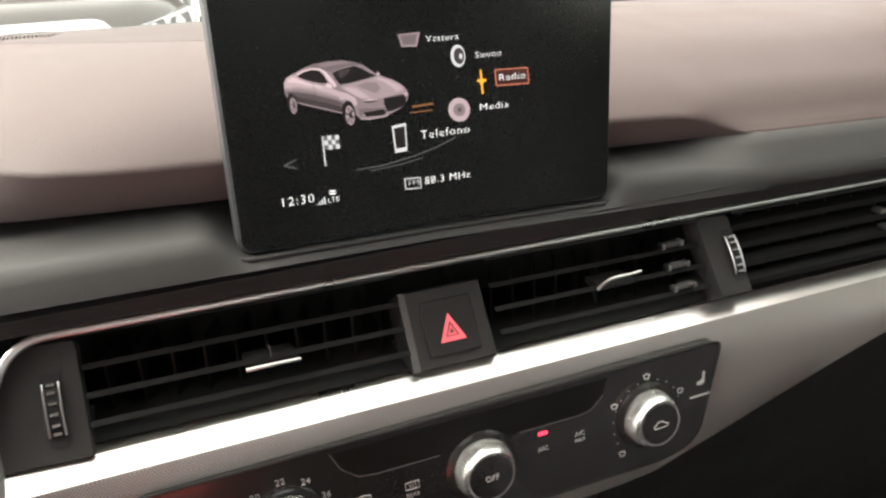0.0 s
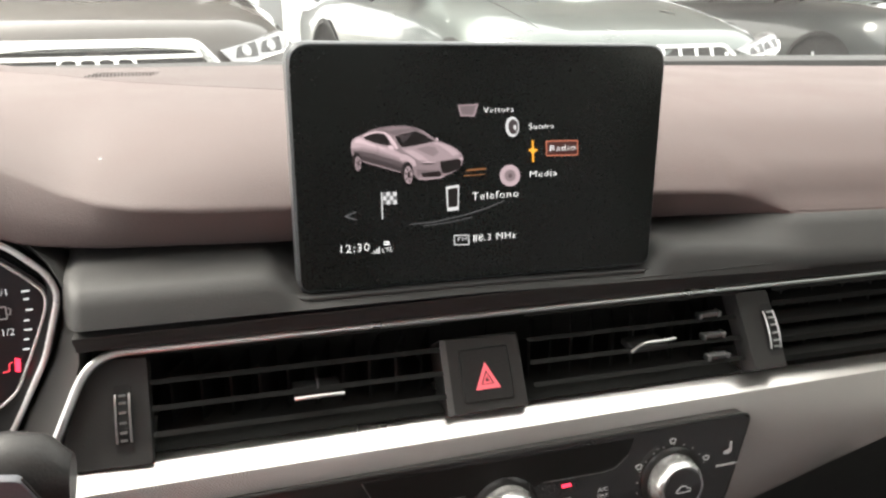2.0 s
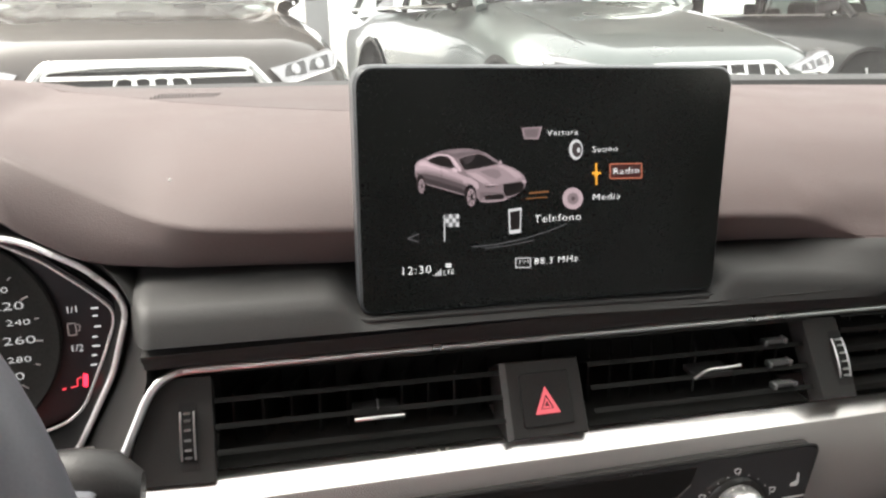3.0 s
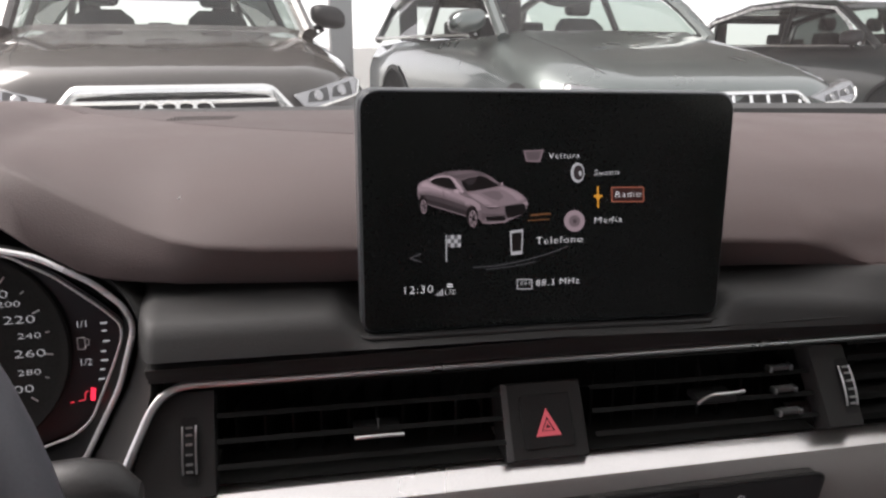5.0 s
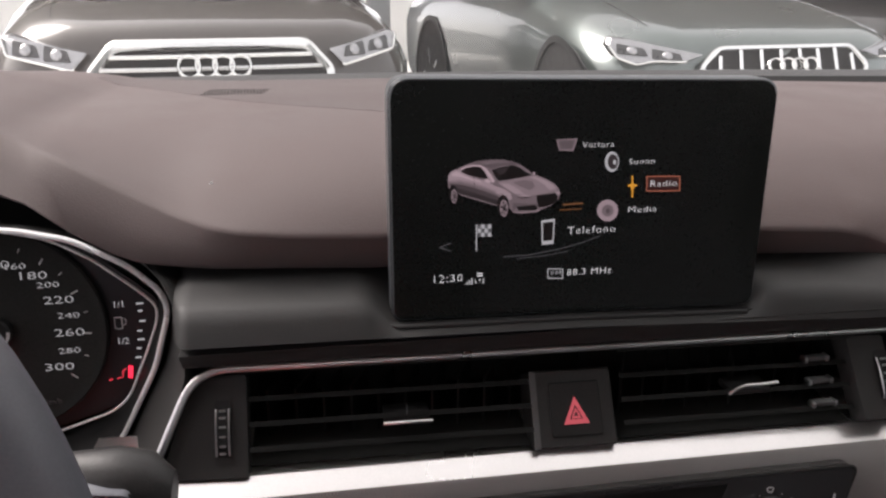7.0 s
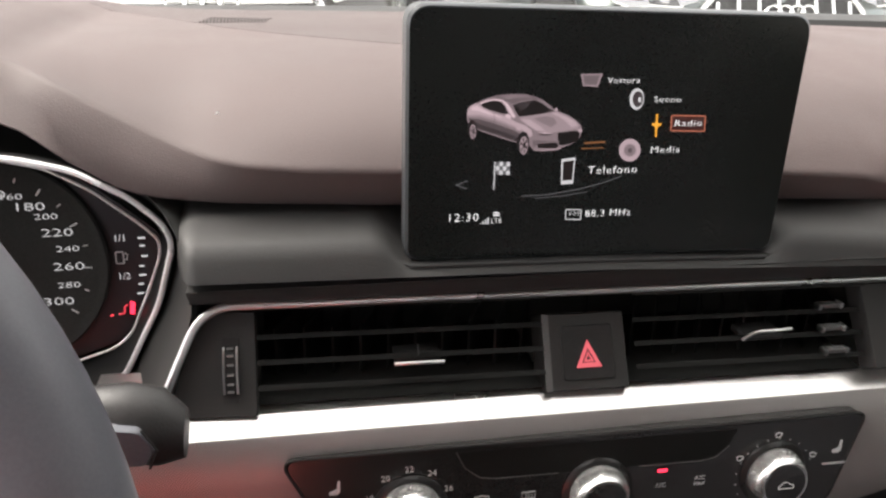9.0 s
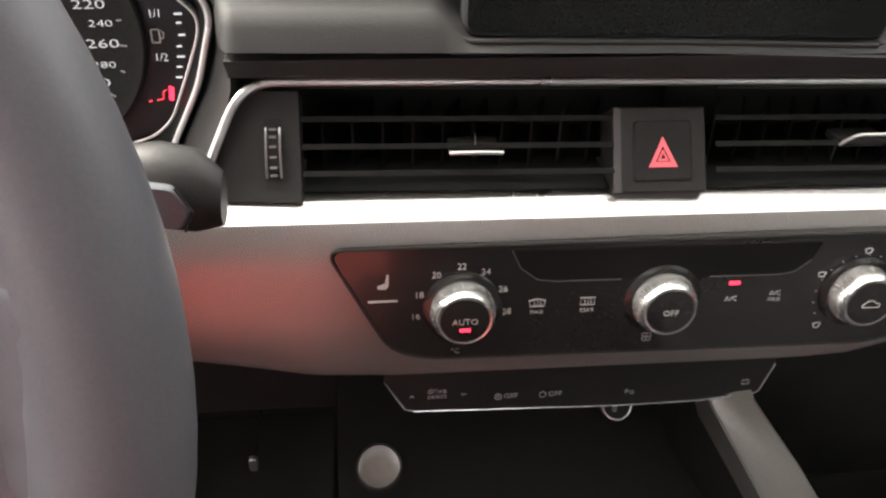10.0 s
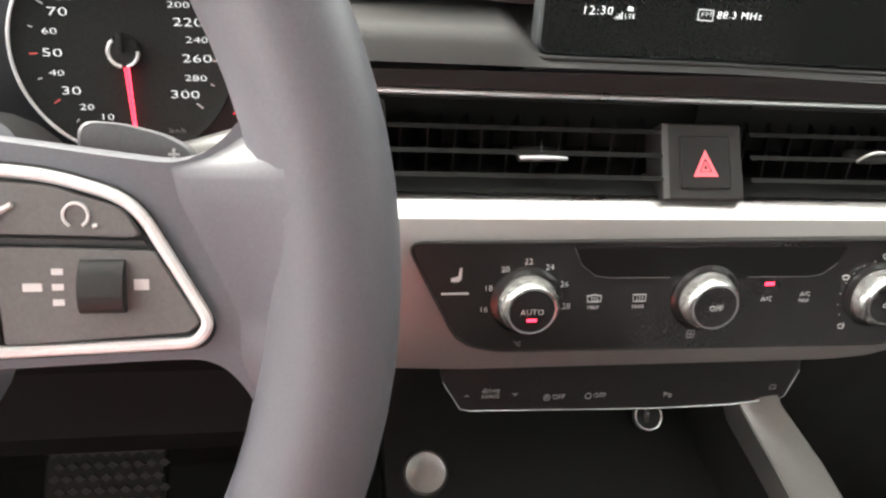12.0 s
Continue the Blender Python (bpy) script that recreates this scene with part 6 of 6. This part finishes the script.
        # seats seen through the glass
        seat = add("seat_back", loft([[(s * 0.37 + a * w, y + b, z) for a, b in ((-0.24, 0), (0.24, 0), (0.22, 0.12), (-0.22, 0.12))] for y, z, w in ((2.25, 0.80, 0.95), (2.30, 1.10, 0.92), (2.33, 1.20, 0.80), (2.36, 1.26, 0.5))]), DARKCLOTH)
        add("headrest", box(s * 0.37 - 0.11, s * 0.37 + 0.11, 2.36, 2.46, 1.28, 1.44, 0.045, 4), DARKCLOTH, seat)
    add("roof", loft([[(x, y, z + 0.05 * (1 - (x / w) ** 2)) for x in span(-w, w, 9)] + [(x, y, z - 0.02) for x in span(w, -w, 9)] for y, w, z in ((1.96, 0.64, 1.545), (2.3, 0.645, 1.60), (2.8, 0.645, 1.615), (3.4, 0.63, 1.595), (3.95, 0.60, 1.52), (4.15, 0.60, 1.46))]), paint)
    add("cabin_mirror", loft([[(mirror_wide * r * math.cos(t), 1.90 + yy, (mirror_low + 1.50) / 2 + (1.50 - mirror_low) / 2 * r * math.sin(t)) for t in (2 * math.pi * k / 24 for k in range(24))] for yy, r in ((0.0, 0.85), (0.012, 1.0), (0.05, 1.0), (0.07, 0.7))]), BLACK)
    # tailgate with its window
    for name, x0, x1, z0, z1 in (("tailgate_side", -0.64, -0.47, 1.08, 1.50), ("tailgate_side", 0.47, 0.64, 1.08, 1.50), ("tailgate_head", -0.47, 0.47, 1.42, 1.50), ("tailgate_foot", -0.64, 0.64, 0.80, 1.12)):
        add(name, box(x0, x1, 4.02, 4.08, z0, z1, 0.012), DARKCLOTH)
    bench = add("rear_seat_back", loft([[(a * w, y + b, z) for a, b in ((-0.60, 0), (0.60, 0), (0.58, 0.12), (-0.58, 0.12))] for y, z, w in ((3.10, 0.75, 1.0), (3.18, 1.05, 0.99), (3.21, 1.13, 0.96))]), DARKCLOTH)
    for x in (-0.38, 0.0, 0.38):
        add("headrest", box(x - 0.10, x + 0.10, 3.19, 3.27, 1.12, 1.12 + (0.14 if x else 0.09), 0.03, 3), DARKCLOTH, bench)
    add("facia", loft([[(x, 1.36, 1.07), (x, 1.62, 1.10), (x, 1.80, 1.04), (x, 1.80, 0.9), (x, 1.36, 0.9)] for x in (-0.72, 0.72)]), DARKCLOTH)
    # grille
    g = [(-0.375, 0.905), (0.375, 0.905), (0.475, 0.790), (0.40, 0.56), (0.30, 0.48), (-0.30, 0.48), (-0.40, 0.56), (-0.475, 0.790)]

    def gp(a, b, w):
        return Vector((a, -0.045 + 0.28 * max(0, b - 0.72) ** 1.0 + 0.16 * a * a - w, b))
    grille = add("grille", prism(rounded(g, 0.03, 4), gp, 0.05), BLACK)
    add("grille_frame", tube([gp(a, b, 0.006) for a, b in rounded(g, 0.03, 4)], 0.016 if upright else 0.024, 8, True), SILVERTRIM, grille, "broad bright frame")
    if upright:
        for k in range(8):
            x = -0.385 + 0.11 * k
            top = 0.895 if abs(x) < 0.36 else 0.86
            add("grille_bar", tube([gp(x, 0.55, 0.012), gp(x, 0.70, 0.014), gp(x * 0.97, top, 0.012)], 0.009, 6), SILVERTRIM, grille)
    else:
        for z, w in ((0.862, 0.40), (0.815, 0.44), (0.765, 0.45), (0.715, 0.44), (0.66, 0.42), (0.60, 0.40)):
            add("grille_bar", tube([gp(a, z, 0.012) for a in span(-w, w, 9)], 0.009, 6), SILVERTRIM if z > 0.85 else SATIN, grille)
    for k in range(4):
        add("badge_ring", ring(0.041, 0.0075, lambda a, b, w, k=k: gp(-0.0990 + 0.066 * k + a, (0.825 if not upright else 0.80) + b, w + 0.03), 0.0, 24), SILVERTRIM, grille, "bright ring")
    add("plate", prism([(-0.26, 0.50), (0.26, 0.50), (0.26, 0.60), (-0.26, 0.60)], lambda a, b, w: gp(a, b, w + 0.03), 0.01), PAINTED, grille)
    return car


NARROW_LAMP = [(0.470, 0.880), (0.600, 0.908), (0.755, 0.948), (0.785, 0.936), (0.768, 0.872), (0.640, 0.842), (0.530, 0.815)]
BROAD_LAMP = [(0.455, 0.870), (0.600, 0.908), (0.790, 0.953), (0.862, 0.958), (0.882, 0.915), (0.855, 0.850), (0.775, 0.815), (0.700, 0.836), (0.560, 0.830)]
parked_car((-0.52, 2.78), 8.6, BLACKPAINT, "black parked SUV with a wide chrome grille", False, 4.6, 0.95, 0.96, 0.055, lamp_o=NARROW_LAMP, glazing=(CARGLASS, DIMGLASS), mirror_size=0.85)
parked_car((2.25, 3.36), 8.4, GREYPAINT, "grey-green parked SUV with upright chrome grille bars", True, 4.48, 1.0, 0.80, 0.13, lamp_o=BROAD_LAMP, mirrors=(-1,), nose=1.08, axles=(0.60, 3.25), hub=0.42, arch_r=0.46, mirror_wide=0.24, mirror_low=1.32)
parked_car((6.95, 5.60), 8.4, SLATEPAINT, "slate grey parked SUV with bright trim round the side windows", False, 4.6, 1.0, 0.90, 0.03, True, lamp_o=NARROW_LAMP, glazing=(DIMGLASS, CARGLASS))
